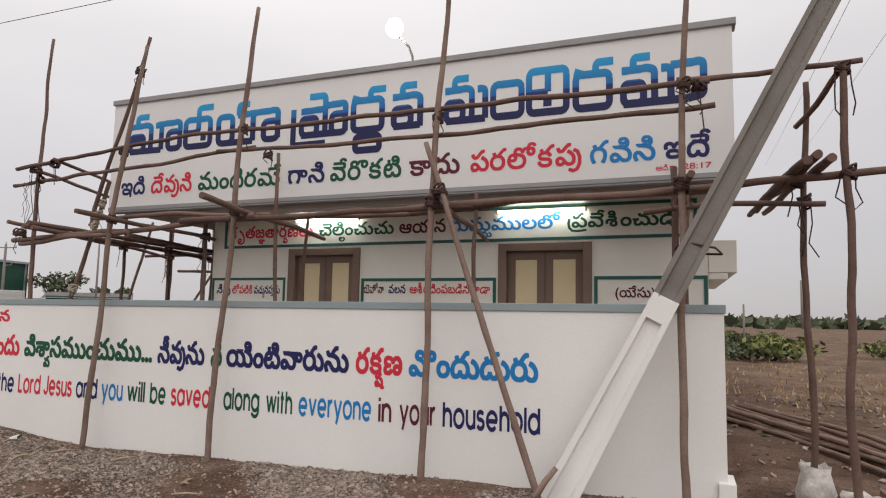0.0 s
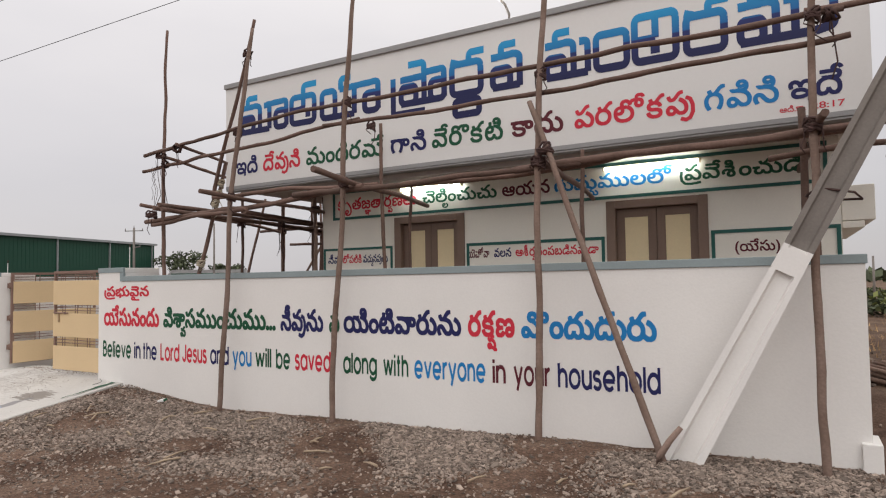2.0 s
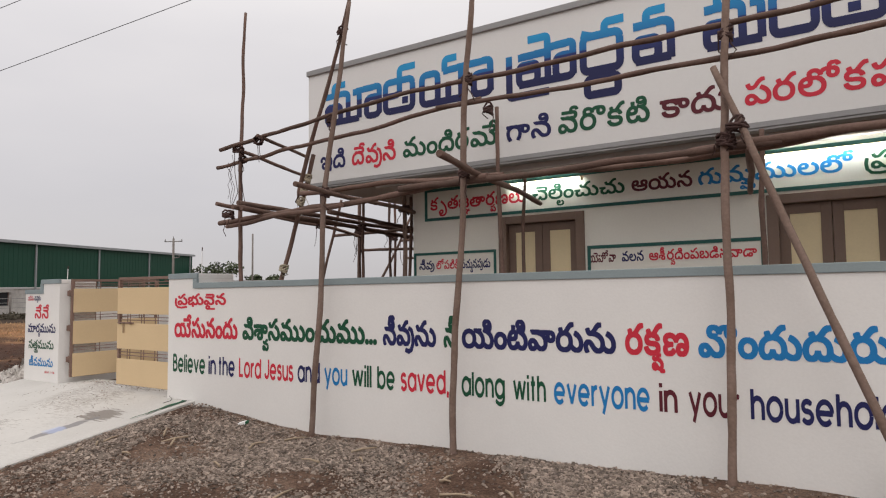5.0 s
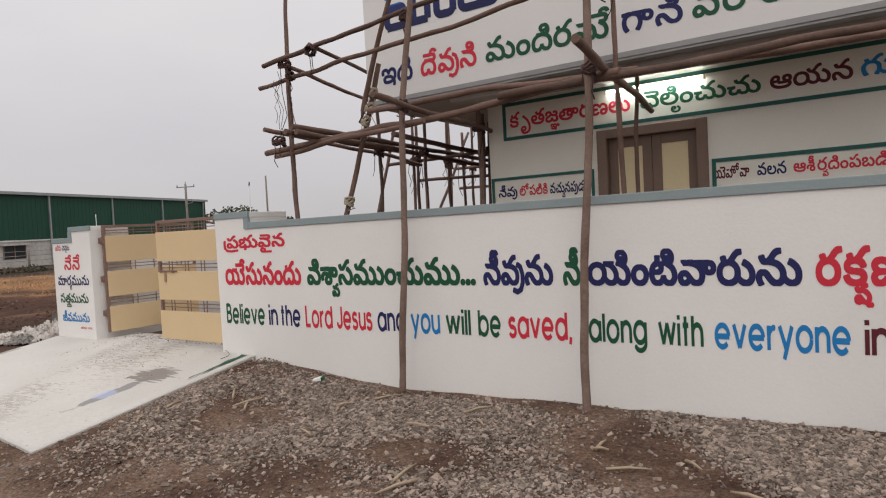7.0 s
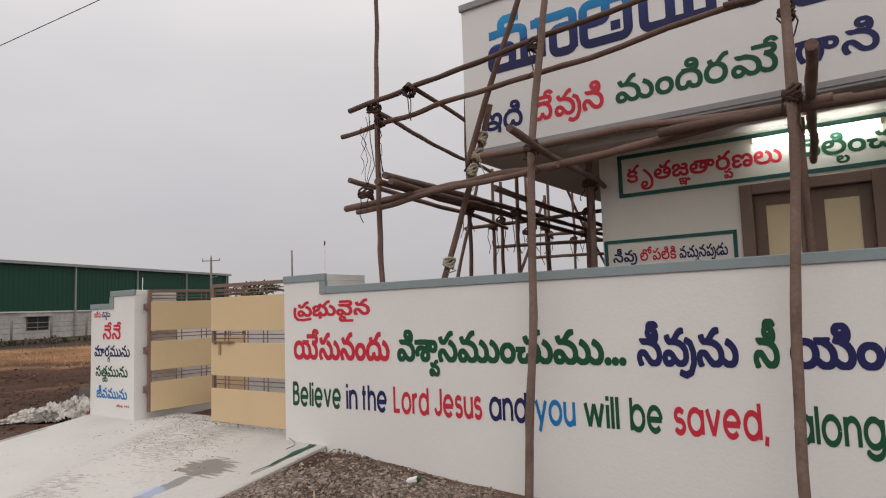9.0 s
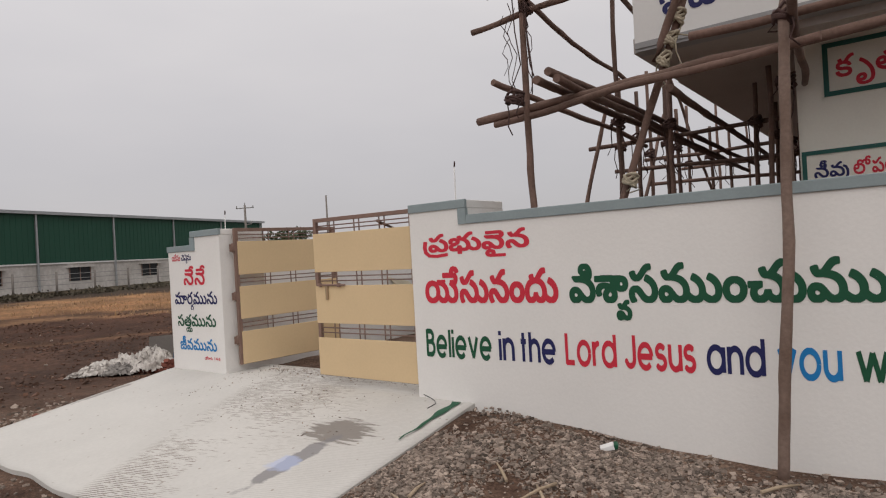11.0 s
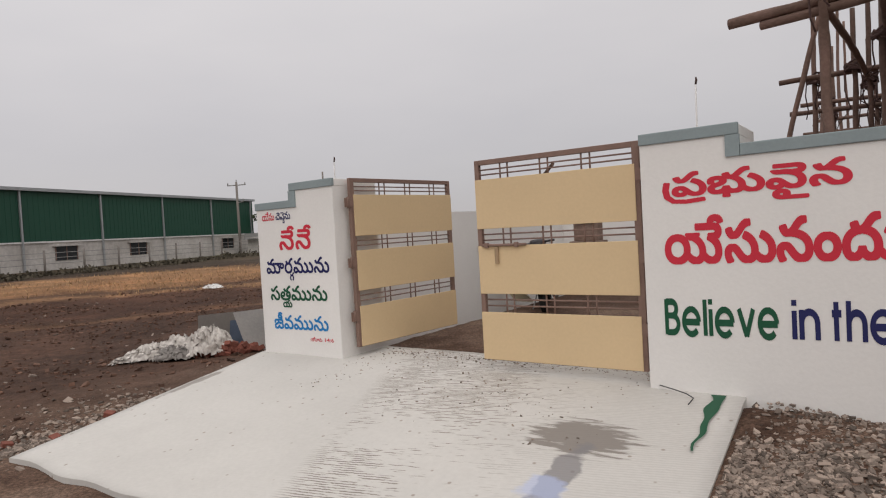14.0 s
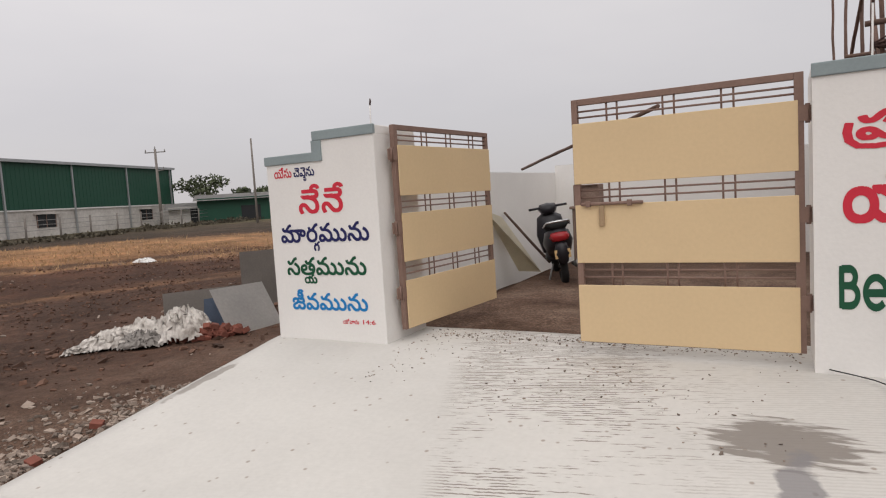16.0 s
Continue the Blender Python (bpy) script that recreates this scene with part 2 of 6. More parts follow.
# round geometric lower case, as a sign painter draws it: name, strokes
ROUND = {
    "o": [ring(0.27, 0.27, 0.265, 0.265)], "a": [ring(0.27, 0.27, 0.265, 0.265), [(0.535, 0), (0.535, 0.54)]],
    "b": [ring(0.27, 0.27, 0.265, 0.265), [(0, -0.02), (0, 0.74)]], "d": [ring(0.27, 0.27, 0.265, 0.265), [(0.535, -0.02), (0.535, 0.74)]],
    "e": [arc(0.27, 0.27, 0.265, 0.265, 0, 318, 20), [(0.0, 0.26), (0.56, 0.26)]],
    "g": [ring(0.27, 0.27, 0.265, 0.265), [(0.535, 0.54), (0.535, -0.02)] + arc(0.27, 0.0, 0.265, 0.2, 0, -155)[1:]],
    "h": [[(0, -0.02), (0, 0.74)], [(0, 0.3)] + arc(0.21, 0.3, 0.21, 0.22, 180, 0) + [(0.42, -0.02)]],
    "n": [[(0, -0.02), (0, 0.56)], [(0, 0.3)] + arc(0.21, 0.3, 0.21, 0.22, 180, 0) + [(0.42, -0.02)]],
    "u": [[(0.42, -0.02), (0.42, 0.56)], [(0, 0.56)] + arc(0.21, 0.23, 0.21, 0.22, 180, 360) + [(0.42, 0.56)]],
    "r": [[(0, -0.02), (0, 0.56)], [(0, 0.28)] + arc(0.24, 0.28, 0.24, 0.24, 180, 92)],
    "i": [[(0, -0.02), (0, 0.54)], [(0, 0.64), (0, 0.75)]], "l": [[(0, -0.02), (0, 0.74)]],
    "t": [[(0.12, -0.02), (0.12, 0.72)], [(0, 0.5), (0.26, 0.5)]],
    "s": [arc(0.19, 0.395, 0.16, 0.125, 30, 240, 12) + arc(0.19, 0.145, 0.175, 0.135, 80, -155, 14)],
    "v": [[(0, 0.56), (0.23, 0.0)], [(0.23, 0.0), (0.46, 0.56)]], "y": [[(0, 0.56), (0.25, 0.0)], [(0.48, 0.56), (0.16, -0.22)]],
    "w": [[(0, 0.56), (0.18, 0.0)], [(0.18, 0.0), (0.36, 0.54)], [(0.36, 0.54), (0.54, 0.0)], [(0.54, 0.0), (0.72, 0.56)]],
    "B": [[(0, -0.02), (0, 0.74)], [(0, 0.69), (0.2, 0.69)] + arc(0.2, 0.54, 0.16, 0.15, 90, -90) + [(0, 0.39)], [(0.2, 0.39)] + arc(0.22, 0.21, 0.2, 0.18, 90, -90) + [(0, 0.03)]],
    "L": [[(0, 0.74), (0, 0.03), (0.36, 0.03)]], "J": [[(0.3, 0.74), (0.3, 0.2)] + arc(0.12, 0.2, 0.18, 0.17, 0, -170)],
    ",": [[(0.06, 0.06), (0.02, -0.14)]],
}
HEAD = bent((0.64, 1.0), (0.24, 1.0), (0.24, 0.74))
LOOP = bowl(0.0, 0.04, 0.48, 0.46)
INNER = [(0.06, 0.34), (0.42, 0.34)]
HOOK = bent((-0.04, 0.74), (0.62, 0.76), (0.74, 0.7), (0.74, 0.0))
LINE = [(0.0, 0.04), (0.74, 0.04)]
SECOND = bent((0.9, 0.72), (1.12, 0.72), (1.12, 0.04))
# heavy block syllables of the title: strokes about a baseline, one unit high
BLOCK = {
    "mo": [HEAD, LOOP, INNER, HOOK, [(0.0, 0.04), (1.12, 0.04)], SECOND, bent((1.0, 0.74), (1.78, 0.76), (1.78, 0.06)), bowl(1.36, 0.04, 1.78, 0.5)],
    "rii": [bowl(0, 0.04, 0.84, 0.76), bent((0.92, 1.06), (0.44, 1.06), (0.44, 0.42), (0.0, 0.4)), [(0.52, 0.26), (0.7, 0.26)]],
    "yaa": [bowl(0, 0.04, 0.46, 0.74), [(0.3, 0.04), (1.12, 0.04)], bent((1.0, 1.02), (0.66, 1.02), (0.66, 0.74)), [(0.62, 0.74), (1.12, 0.76)], [(1.12, 0.76), (1.12, 0.04)], [(0.76, 0.04), (0.76, 0.36)],
            bent((1.1, 0.76), (1.9, 0.78), (1.9, 0.06)), bowl(1.46, 0.04, 1.9, 0.5)],
    "praa": [bent((-0.26, 0.72), (-0.26, -0.2), (0.76, -0.2), c=0.08), bent((0.24, 1.0), (0.74, 1.0), (0.74, 0.02)), [(-0.02, 0.64), (0.74, 0.66)], LOOP, INNER, LINE,
             bent((0.74, 0.74), (1.36, 0.76), (1.36, 0.06)), bowl(0.94, 0.04, 1.36, 0.5), [(0.6, 0.04), (1.2, 0.04)]],
    "rdha": [bowl(0, 0.04, 0.84, 0.76), bent((0.94, 1.0), (0.5, 1.0), (0.5, 0.74)), [(-0.04, 0.84), (0.2, 0.76)], bowl(0.08, -0.46, 0.78, -0.13, 0.08)],
    "na": [HEAD, LOOP, INNER, HOOK, LINE],
    "mam": [HEAD, LOOP, INNER, HOOK, [(0.0, 0.04), (1.12, 0.04)], SECOND, bowl(1.34, 0.04, 2.12, 0.76)],
    "di": [bowl(0, 0.04, 0.98, 0.96), [(0.0, 0.48), (0.5, 0.48)], [(0.5, 0.48), (0.5, 0.94)], [(0.38, 0.25), (0.6, 0.25)]],
    "ra": [bowl(0, 0.04, 0.84, 0.76), bent((0.94, 1.0), (0.5, 1.0), (0.5, 0.74)), [(-0.04, 0.84), (0.2, 0.76)]],
    "mu": [HEAD, LOOP, INNER, HOOK, [(0.0, 0.04), (1.12, 0.04)], SECOND, bent((1.12, 0.76), (1.86, 0.78), (1.86, 0.1), (1.5, 0.04)), [(1.12, 0.04), (1.5, 0.04)]],
}


def pen(path, w, rows, dx=0.0):
    """Adds a brush stroke of width w along a path to rows, square at its ends and round at its bends."""
    for i, ((ax, ay), (bx, by)) in enumerate(zip(path, path[1:])):
        d = math.hypot(bx - ax, by - ay)
        if d < 1e-6:
            continue
        ux, uy = (bx - ax) / d * w / 2, (by - ay) / d * w / 2
        spans_of([[(ax - uy + dx, ay + ux), (ax + uy + dx, ay - ux), (bx + uy + dx, by - ux), (bx - uy + dx, by + ux)]], rows)
        if i:
            spans_of([[(ax + dx + w / 2 * math.cos(k * math.pi / 6), ay + w / 2 * math.sin(k * math.pi / 6)) for k in range(12)]], rows)


def strokes(glyphs, w, gap):
    """Sets a row of stroke glyphs side by side."""
    rows, x = {}, 0.0
    for g in glyphs:
        lo = min(px for path in g for px, _ in path)
        for path in g:
            pen(path, w, rows, x - lo)
        x += max(px for path in g for px, _ in path) - lo + w + gap
    return rows


def painted(rows, x0, x1, z, scale, y, material, parent):
    """Lays rows of paint between x0 and x1 over the line z, on a wall whose face is at y."""
    rows = {r: merged(sp) for r, sp in rows.items()}
    a = min(sp[0][0] for sp in rows.values())
    b = max(sp[-1][1] for sp in rows.values())
    pts, faces = [], []
    for r, sp in rows.items():
        for p, q in sp:
            n = len(pts)
            xa, xb = x0 + (p - a) / (b - a) * (x1 - x0), x0 + (q - a) / (b - a) * (x1 - x0)
            za, zb = z + r * ROW * scale, z + (r + 1) * ROW * scale
            pts += [(xa, y - 0.003, za + lift(xa)), (xb, y - 0.003, za + lift(xb)), (xb, y - 0.003, zb + lift(xb)), (xa, y - 0.003, zb + lift(xa))]
            faces.append((n, n + 1, n + 2, n + 3))
    me = bpy.data.meshes.new("lettering")
    me.from_pydata(pts, [], faces)
    me.materials.append(material)
    ob = new("lettering", me)
    ob.parent = parent
    ob["label"] = "hand-painted " + material.name.split("_sign")[0].replace("_", " ") + " lettering"
    return ob


def block(word, x0, x1, z, h, y, material, parent):
    """A word of heavy block syllables."""
    return painted(strokes([BLOCK[k] for k in word.split()], 0.17, 0.03), x0, x1, z, h, y, material, parent)


def lettering(text, x0, x1, z, h, y, material, parent, bold=0.022, latin=False, gap=0.07):
    """A painted word between x0 and x1, its letters h high on the line z, on a wall whose face is at y."""
    rows, pen = {}, 0.0

    def put(loops, s, dx, dy):
        spans_of([[(px * s + dx, py * s + dy) for px, py in l] for l in loops], rows)

    if latin and all(ch in ROUND for ch in text):
        return painted(strokes([ROUND[ch] for ch in text], 0.138, 0.056), x0, x1, z, h / 0.72, y, material, parent)
    if latin:
        put(outline(text)[0], 1, 0, 0)
        unit = 0.69
    else:
        unit = 0.73
        for base, below, _ in clusters(text):
            tail = ""
            if base[0] in "\u0c35\u0c2a" and base[-1] in "\u0c41\u0c42":
                base, tail = base[:-1], base[-1]
            signs, base = base[1:], base[0]
            loops, lo, hi = outline(base)
            w = hi - lo
            if "\u0c30" in below:
                pen += 0.2
                sv, sf = stroke([(w * 0.95, -0.15), (w * 0.4, -0.2), (0.0, -0.17), (-0.13, -0.02), (-0.16, 0.2), (-0.13, 0.42)], 0.075)
                for f in sf:
                    put([[(sv[k].x, sv[k].y) for k in f]], 1, pen, 0)
            if signs and signs[0] in "\u0c3e\u0c3f\u0c40\u0c46\u0c47\u0c48\u0c4a\u0c4b\u0c4c" and (base in "\u0c15\u0c17\u0c1a\u0c24\u0c26\u0c27\u0c28\u0c2a\u0c2d\u0c30\u0c35\u0c36\u0c37\u0c38\u0c39\u0c21\u0c25" or base in "\u0c2e\u0c2f" and signs[0] != "\u0c3e"):
                flat = base in "\u0c2a\u0c37\u0c38"
                bare = {}
                spans_of([[(px + pen - lo, py) for px, py in l] for l in loops], bare)
                for r, sp in bare.items():
                    zr = (r + 0.5) * ROW
                    if zr < (0.425 if flat else 0.515):
                        rows.setdefault(r, []).extend(sp)
                    elif flat and zr < 0.5:
                        rows.setdefault(r, []).extend(q for q in sp if q[0] - pen > w * 0.64)
            else:
                put(loops, 1, pen - lo, 0)
            for i, ch in enumerate(signs):
                q = outline(ch)
                at = advance(base + signs[:i])
                put(q[0], 1, pen - lo + at, 0)
                w = max(w, at + q[2] - lo)
            if tail:
                sv, sf = stroke([(w - 0.04, 0.5), (w + 0.08, 0.44), (w + 0.15, 0.26), (w + 0.15, 0.04), (w + 0.07, -0.14), (w - 0.06, -0.2), (w - 0.2, -0.15)], 0.08)
                for f in sf:
                    put([[(sv[k].x, sv[k].y) for k in f]], 1, pen, 0)
                w += 0.19
            for i, ch in enumerate(below):
                if ch == "\u0c30":
                    continue
                q = outline(ch)
                put(q[0], 0.5, pen + w + 0.06 - (q[2] - q[1]) * 0.5 + i * 0.3 - q[1] * 0.5, -0.36)
            pen += w + gap
    # thicken as a brush would
    k = int(bold / ROW)
    thick = {}
    for r, sp in rows.items():
        for dr in range(-k, k + 1):
            e = math.sqrt(max(0, bold * bold - (dr * ROW) ** 2))
            thick.setdefault(r + dr, []).extend((a - e, c + e) for a, c in sp)
    return painted(thick, x0, x1, z, h / unit, y, material, parent)


# ---- ground ----
def smooth(a, b, t):
    t = min(1, max(0, (t - a) / (b - a)))
    return t * t * (3 - 2 * t)


WALL_FOOT = ((-40, -0.5), (-20, -0.5), (-15, -0.42), (-14, -0.3), (-9.9, -0.4), (-9.15, -0.19), (-8.75, -0.1), (-7, -0.25), (-5, -0.22), (-3.8, -0.19), (-2.75, -0.15), (-0.6, -0.1), (1, -0.1), (6, -0.15), (40, -0.3))


def foot(x):
    for (a, p), (b, q) in zip(WALL_FOOT, WALL_FOOT[1:]):
        if a <= x <= b:
            return p + (q - p) * (x - a) / (b - a)
    return WALL_FOOT[0][1] if x < 0 else WALL_FOOT[-1][1]


def ground_z(x, y):
    """Height of the bare ground."""
    road = min(0.02, max(-0.6, 0.045 * x))
    near = foot(x) + (road - foot(x)) * smooth(0.4, 4.0, 6.05 - y)
    yard = -0.12 if -13.0 < x < 0.5 else foot(x)
    z = near + (yard - near) * smooth(6.0, 6.4, y)
    # gravel heaped along the wall
    if -9.3 < x < 0.3 and y < 6.2:
        z += 0.05 * math.exp(-((y - 5.6) / 0.5) ** 2) * smooth(-9.1, -8.5, x)
    # the field to the west lies lower
    w = smooth(14.5, 30, -x)
    z = z * (1 - w) + w * (-0.75 + 0.32 * smooth(30, 45, -x) * (1 if y > -60 else 0))
    far = smooth(14, 45, max(abs(x + 5), abs(y)))
    z += -0.25 * far * (1 - w)
    z += 0.05 * noise.noise(Vector((x * 0.8, y * 0.8, 0.3))) * (0.35 if y > 6 and -13 < x < 0 else 1) + 0.018 * noise.noise(Vector((x * 4, y * 4, 1.3)))
    # banked against the ramp's edge
    if 2.0 < y < 6.05 and -9.6 < x < -8.3:
        top = -0.045 - 0.36 * max(0, (6.7 - max(y, 3.25)) / 3.45 - 0.19) / 0.81
        k = smooth(2.4, 3.4, y) * smooth(0.0, 0.55, x + 9.6) * (1 - smooth(0.1, 0.7, x + 9.02))
        z += (top - z) * k
        if x < -9.08:
            z = min(z, top - 0.03)
    # earth trodden level with the ramp's front edge
    if -14.3 < x < -9.0 and 2.0 < y < 4.2:
        k = smooth(2.0, 3.3, y) * smooth(-14.3, -13.7, x) * (1 - smooth(-9.35, -9.0, x))
        z += (-0.375 + 0.012 * noise.noise(Vector((x * 3, y * 3, 8))) - z) * k
    return z


def spaced(lo, hi, fine, fa, fb):
    """Coordinates fine apart from fa to fb, and ever wider beyond."""
    out, v = [], fa
    while v < fb:
        out.append(v)
        v += fine
    step, v = fine, fb
    while v < hi:
        out.append(v)
        step *= 1.16
        v += step
    out.append(hi)
    step, v = fine, fa
    low = []
    while True:
        step *= 1.16
        v -= step
        if v <= lo:
            break
        low.append(v)
    return [lo] + low[::-1] + out


def make_ground():
    xs, ys = spaced(-900, 900, 0.14, -18, 3), spaced(-900, 900, 0.14, -1.5, 9)
    verts = [(x, y, ground_z(x, y)) for y in ys for x in xs]
    n = len(xs)
    faces = [(j * n + i, j * n + i + 1, (j + 1) * n + i + 1, (j + 1) * n + i) for j in range(len(ys) - 1) for i in range(n - 1)]
    me = bpy.data.meshes.new("ground")
    me.from_pydata(verts, [], faces)
    for p in me.polygons:
        p.use_smooth = True
    me.materials.append(M_EARTH)
    return tagged(new("ground", me), "bare brown earth with scattered gravel and dry grass", "ground", kind="structure")


def earth_material():
    m = bpy.data.materials.new("brown_earth")
    m.use_nodes = True
    n, l = m.node_tree.nodes, m.node_tree.links
    b = n["Principled BSDF"]
    b.inputs["Roughness"].default_value = 0.95
    b.inputs["Specular IOR Level"].default_value = 0.15
    pos = n.new("ShaderNodeNewGeometry").outputs["Position"]

    def nz(scale, detail=6, rough=0.6):
        t = n.new("ShaderNodeTexNoise")
        t.inputs["Scale"].default_value, t.inputs["Detail"].default_value, t.inputs["Roughness"].default_value = scale, detail, rough
        l.new(pos, t.inputs["Vector"])
        return t.outputs["Fac"]

    def ramp(fac, *stops):
        r = n.new("ShaderNodeValToRGB")
        while len(r.color_ramp.elements) < len(stops):
            r.color_ramp.elements.new(0.5)
        for e, (p, c) in zip(r.color_ramp.elements, stops):
            e.position, e.color = p, (*c, 1)
        l.new(fac, r.inputs[0])
        return r.outputs[0]

    def mix(fac, a, c, blend="MIX"):
        x = n.new("ShaderNodeMix")
        x.data_type, x.blend_type = "RGBA", blend
        if isinstance(fac, float):
            x.inputs["Factor"].default_value = fac
        else:
            l.new(fac, x.inputs["Factor"])
        l.new(a, x.inputs["A"]), l.new(c, x.inputs["B"])
        return x.outputs["Result"]

    soil = ramp(nz(1.15, 7, 0.68), (0.36, (0.062, 0.036, 0.026)), (0.5, (0.13, 0.083, 0.061)), (0.7, (0.23, 0.165, 0.128)))
    grit = ramp(nz(38, 4, 0.7), (0.28, (0.35, 0.33, 0.32)), (0.5, (0.9, 0.88, 0.86)), (0.72, (1.7, 1.63, 1.56)))
    near = mix(1.0, soil, grit, "MULTIPLY")
    # the field: dark tilled soil, then strips of straw-coloured grass and scrub
    dist = n.new("ShaderNodeVectorMath")
    dist.operation = "DISTANCE"
    l.new(pos, dist.inputs[0])
    dist.inputs[1].default_value = (-6, 3, 0)
    wob = n.new("ShaderNodeMath")
    wob.operation = "MULTIPLY_ADD"
    l.new(nz(0.12, 4), wob.inputs[0])
    wob.inputs[1].default_value = 16.0
    l.new(dist.outputs["Value"], wob.inputs[2])
    mr = n.new("ShaderNodeMapRange")
    mr.inputs["From Min"].default_value, mr.inputs["From Max"].default_value = 8, 88
    l.new(wob.outputs[0], mr.inputs["Value"])
    field = ramp(mr.outputs[0], (0.0, (0.095, 0.058, 0.043)), (0.16, (0.075, 0.043, 0.031)), (0.245, (0.066, 0.036, 0.025)), (0.262, (0.15, 0.083, 0.048)), (0.28, (0.06, 0.031, 0.021)), (0.33, (0.08, 0.04, 0.026)), (0.35, (0.22, 0.125, 0.068)), (0.38, (0.09, 0.05, 0.032)), (0.42, (0.25, 0.135, 0.068)), (0.52, (0.29, 0.165, 0.085)), (0.55, (0.065, 0.042, 0.03)), (0.64, (0.055, 0.042, 0.03)), (0.76, (0.075, 0.056, 0.038)), (1.0, (0.11, 0.10, 0.06)))
    speck = ramp(nz(5.5, 8, 0.82), (0.3, (0.4, 0.38, 0.37)), (0.52, (0.95, 0.95, 0.95)), (0.72, (1.9, 1.8, 1.7)))
    field = mix(1.0, field, speck, "MULTIPLY")
    field = mix(1.0, field, ramp(nz(0.45, 5), (0.3, (0.6, 0.58, 0.56)), (0.5, (0.95, 0.95, 0.95)), (0.7, (1.5, 1.42, 1.35))), "MULTIPLY")
    mr2 = n.new("ShaderNodeMapRange")
    mr2.inputs["From Min"].default_value, mr2.inputs["From Max"].default_value = 8.2, 11
    l.new(dist.outputs["Value"], mr2.inputs["Value"])
    # the plot's east side: untilled brown earth
    east = ramp(nz(0.55, 8, 0.72), (0.32, (0.075, 0.048, 0.034)), (0.5, (0.15, 0.10, 0.07)), (0.7, (0.24, 0.17, 0.115)))
    sep, mr3 = n.new("ShaderNodeSeparateXYZ"), n.new("ShaderNodeMapRange")
    l.new(pos, sep.inputs[0]), l.new(sep.outputs["X"], mr3.inputs["Value"])
    mr3.inputs["From Min"].default_value, mr3.inputs["From Max"].default_value = -1, 3
    field = mix(mr3.outputs[0], field, mix(1.0, east, speck, "MULTIPLY"))
    col = mix(mr2.outputs[0], near, field)
    l.new(col, b.inputs["Base Color"])
    bp = n.new("ShaderNodeBump")
    bp.inputs["Strength"].default_value, bp.inputs["Distance"].default_value = 0.7, 0.03
    l.new(nz(24, 6, 0.65), bp.inputs["Height"])
    l.new(bp.outputs[0], b.inputs["Normal"])
    return m


M_EARTH = earth_material()
ground = make_ground()

# ---- compound wall ----
FACE = 6.05
wall = tagged(box("wall_south", -9.07, 0.375, FACE, FACE + 0.2, -0.6, 1.502, M_WALL), "white limewashed compound wall with painted scripture", "wall", kind="structure")
part("coping", (lambda bm: (add_box(bm, -9.06, 0.39, FACE - 0.015, FACE + 0.215, 1.502, 1.579, bev=0.006), bm)[1])(bmesh.new()), M_GREY, wall, "grey-painted coping band")
box("plinth", 0.3, 0.44, FACE - 0.05, FACE + 0.3, -0.6, 0.08, M_WALL, wall, bev=0.01)
# plain walls closing the plot
tagged(box("wall_east", 0.175, 0.375, FACE + 0.2, 18, -0.6, 0.3, M_WALL), "low white compound wall along the plot's side", "wall", kind="structure")


def pillar(x0, x1):
    """Square gate pillar with a coping band on its face."""
    ob = tagged(box("gate_pillar", x0, x1, FACE, FACE + 0.62, -0.6, 1.64, M_WALL), "white square gate pillar with grey coping band", "pillar", "gate pillars", "structure")
    bm = bmesh.new()
    add_box(bm, x0 - 0.004, x1 + 0.004, FACE - 0.014, FACE + 0.022, 1.64, 1.716, bev=0.006)
    part("coping", bm, M_GREY, ob)
    box("cap", x0, x1, FACE + 0.024, FACE + 0.62, 1.64, 1.71, M_WALL, ob, bev=0.006)
    return ob


right_pillar = pillar(-9.69, -9.07)
bm = bmesh.new()
add_box(bm, -9.145, -9.0615, FACE - 0.0145, FACE + 0.022, 1.503, 1.639)
part("coping_step", bm, M_GREY, right_pillar)
left_pillar = pillar(-13.2, -12.61)
left_wall = tagged(box("wall_west", -13.72, -13.2, FACE, FACE + 0.25, -0.7, 1.475, M_WALL), "short white wall beside the gate pillar", "wall", kind="structure")
bm = bmesh.new()
add_box(bm, -13.735, -13.215, FACE - 0.013, FACE + 0.265, 1.475, 1.55, bev=0.006)
add_box(bm, -13.214, -13.12, FACE - 0.0145, FACE + 0.1, 1.476, 1.639)
part("coping", bm, M_GREY, left_wall)
tagged(box("wall_side", -13.72, -13.52, FACE + 0.25, 13.5, -0.7, 1.42, M_WALL), "white compound wall running back from the gate", "wall", kind="structure")
tagged(box("wall_back", -13.52, -7.5, 13.3, 13.5, -0.7, 1.55, M_WALL), "plain white rear compound wall", "wall", kind="structure")

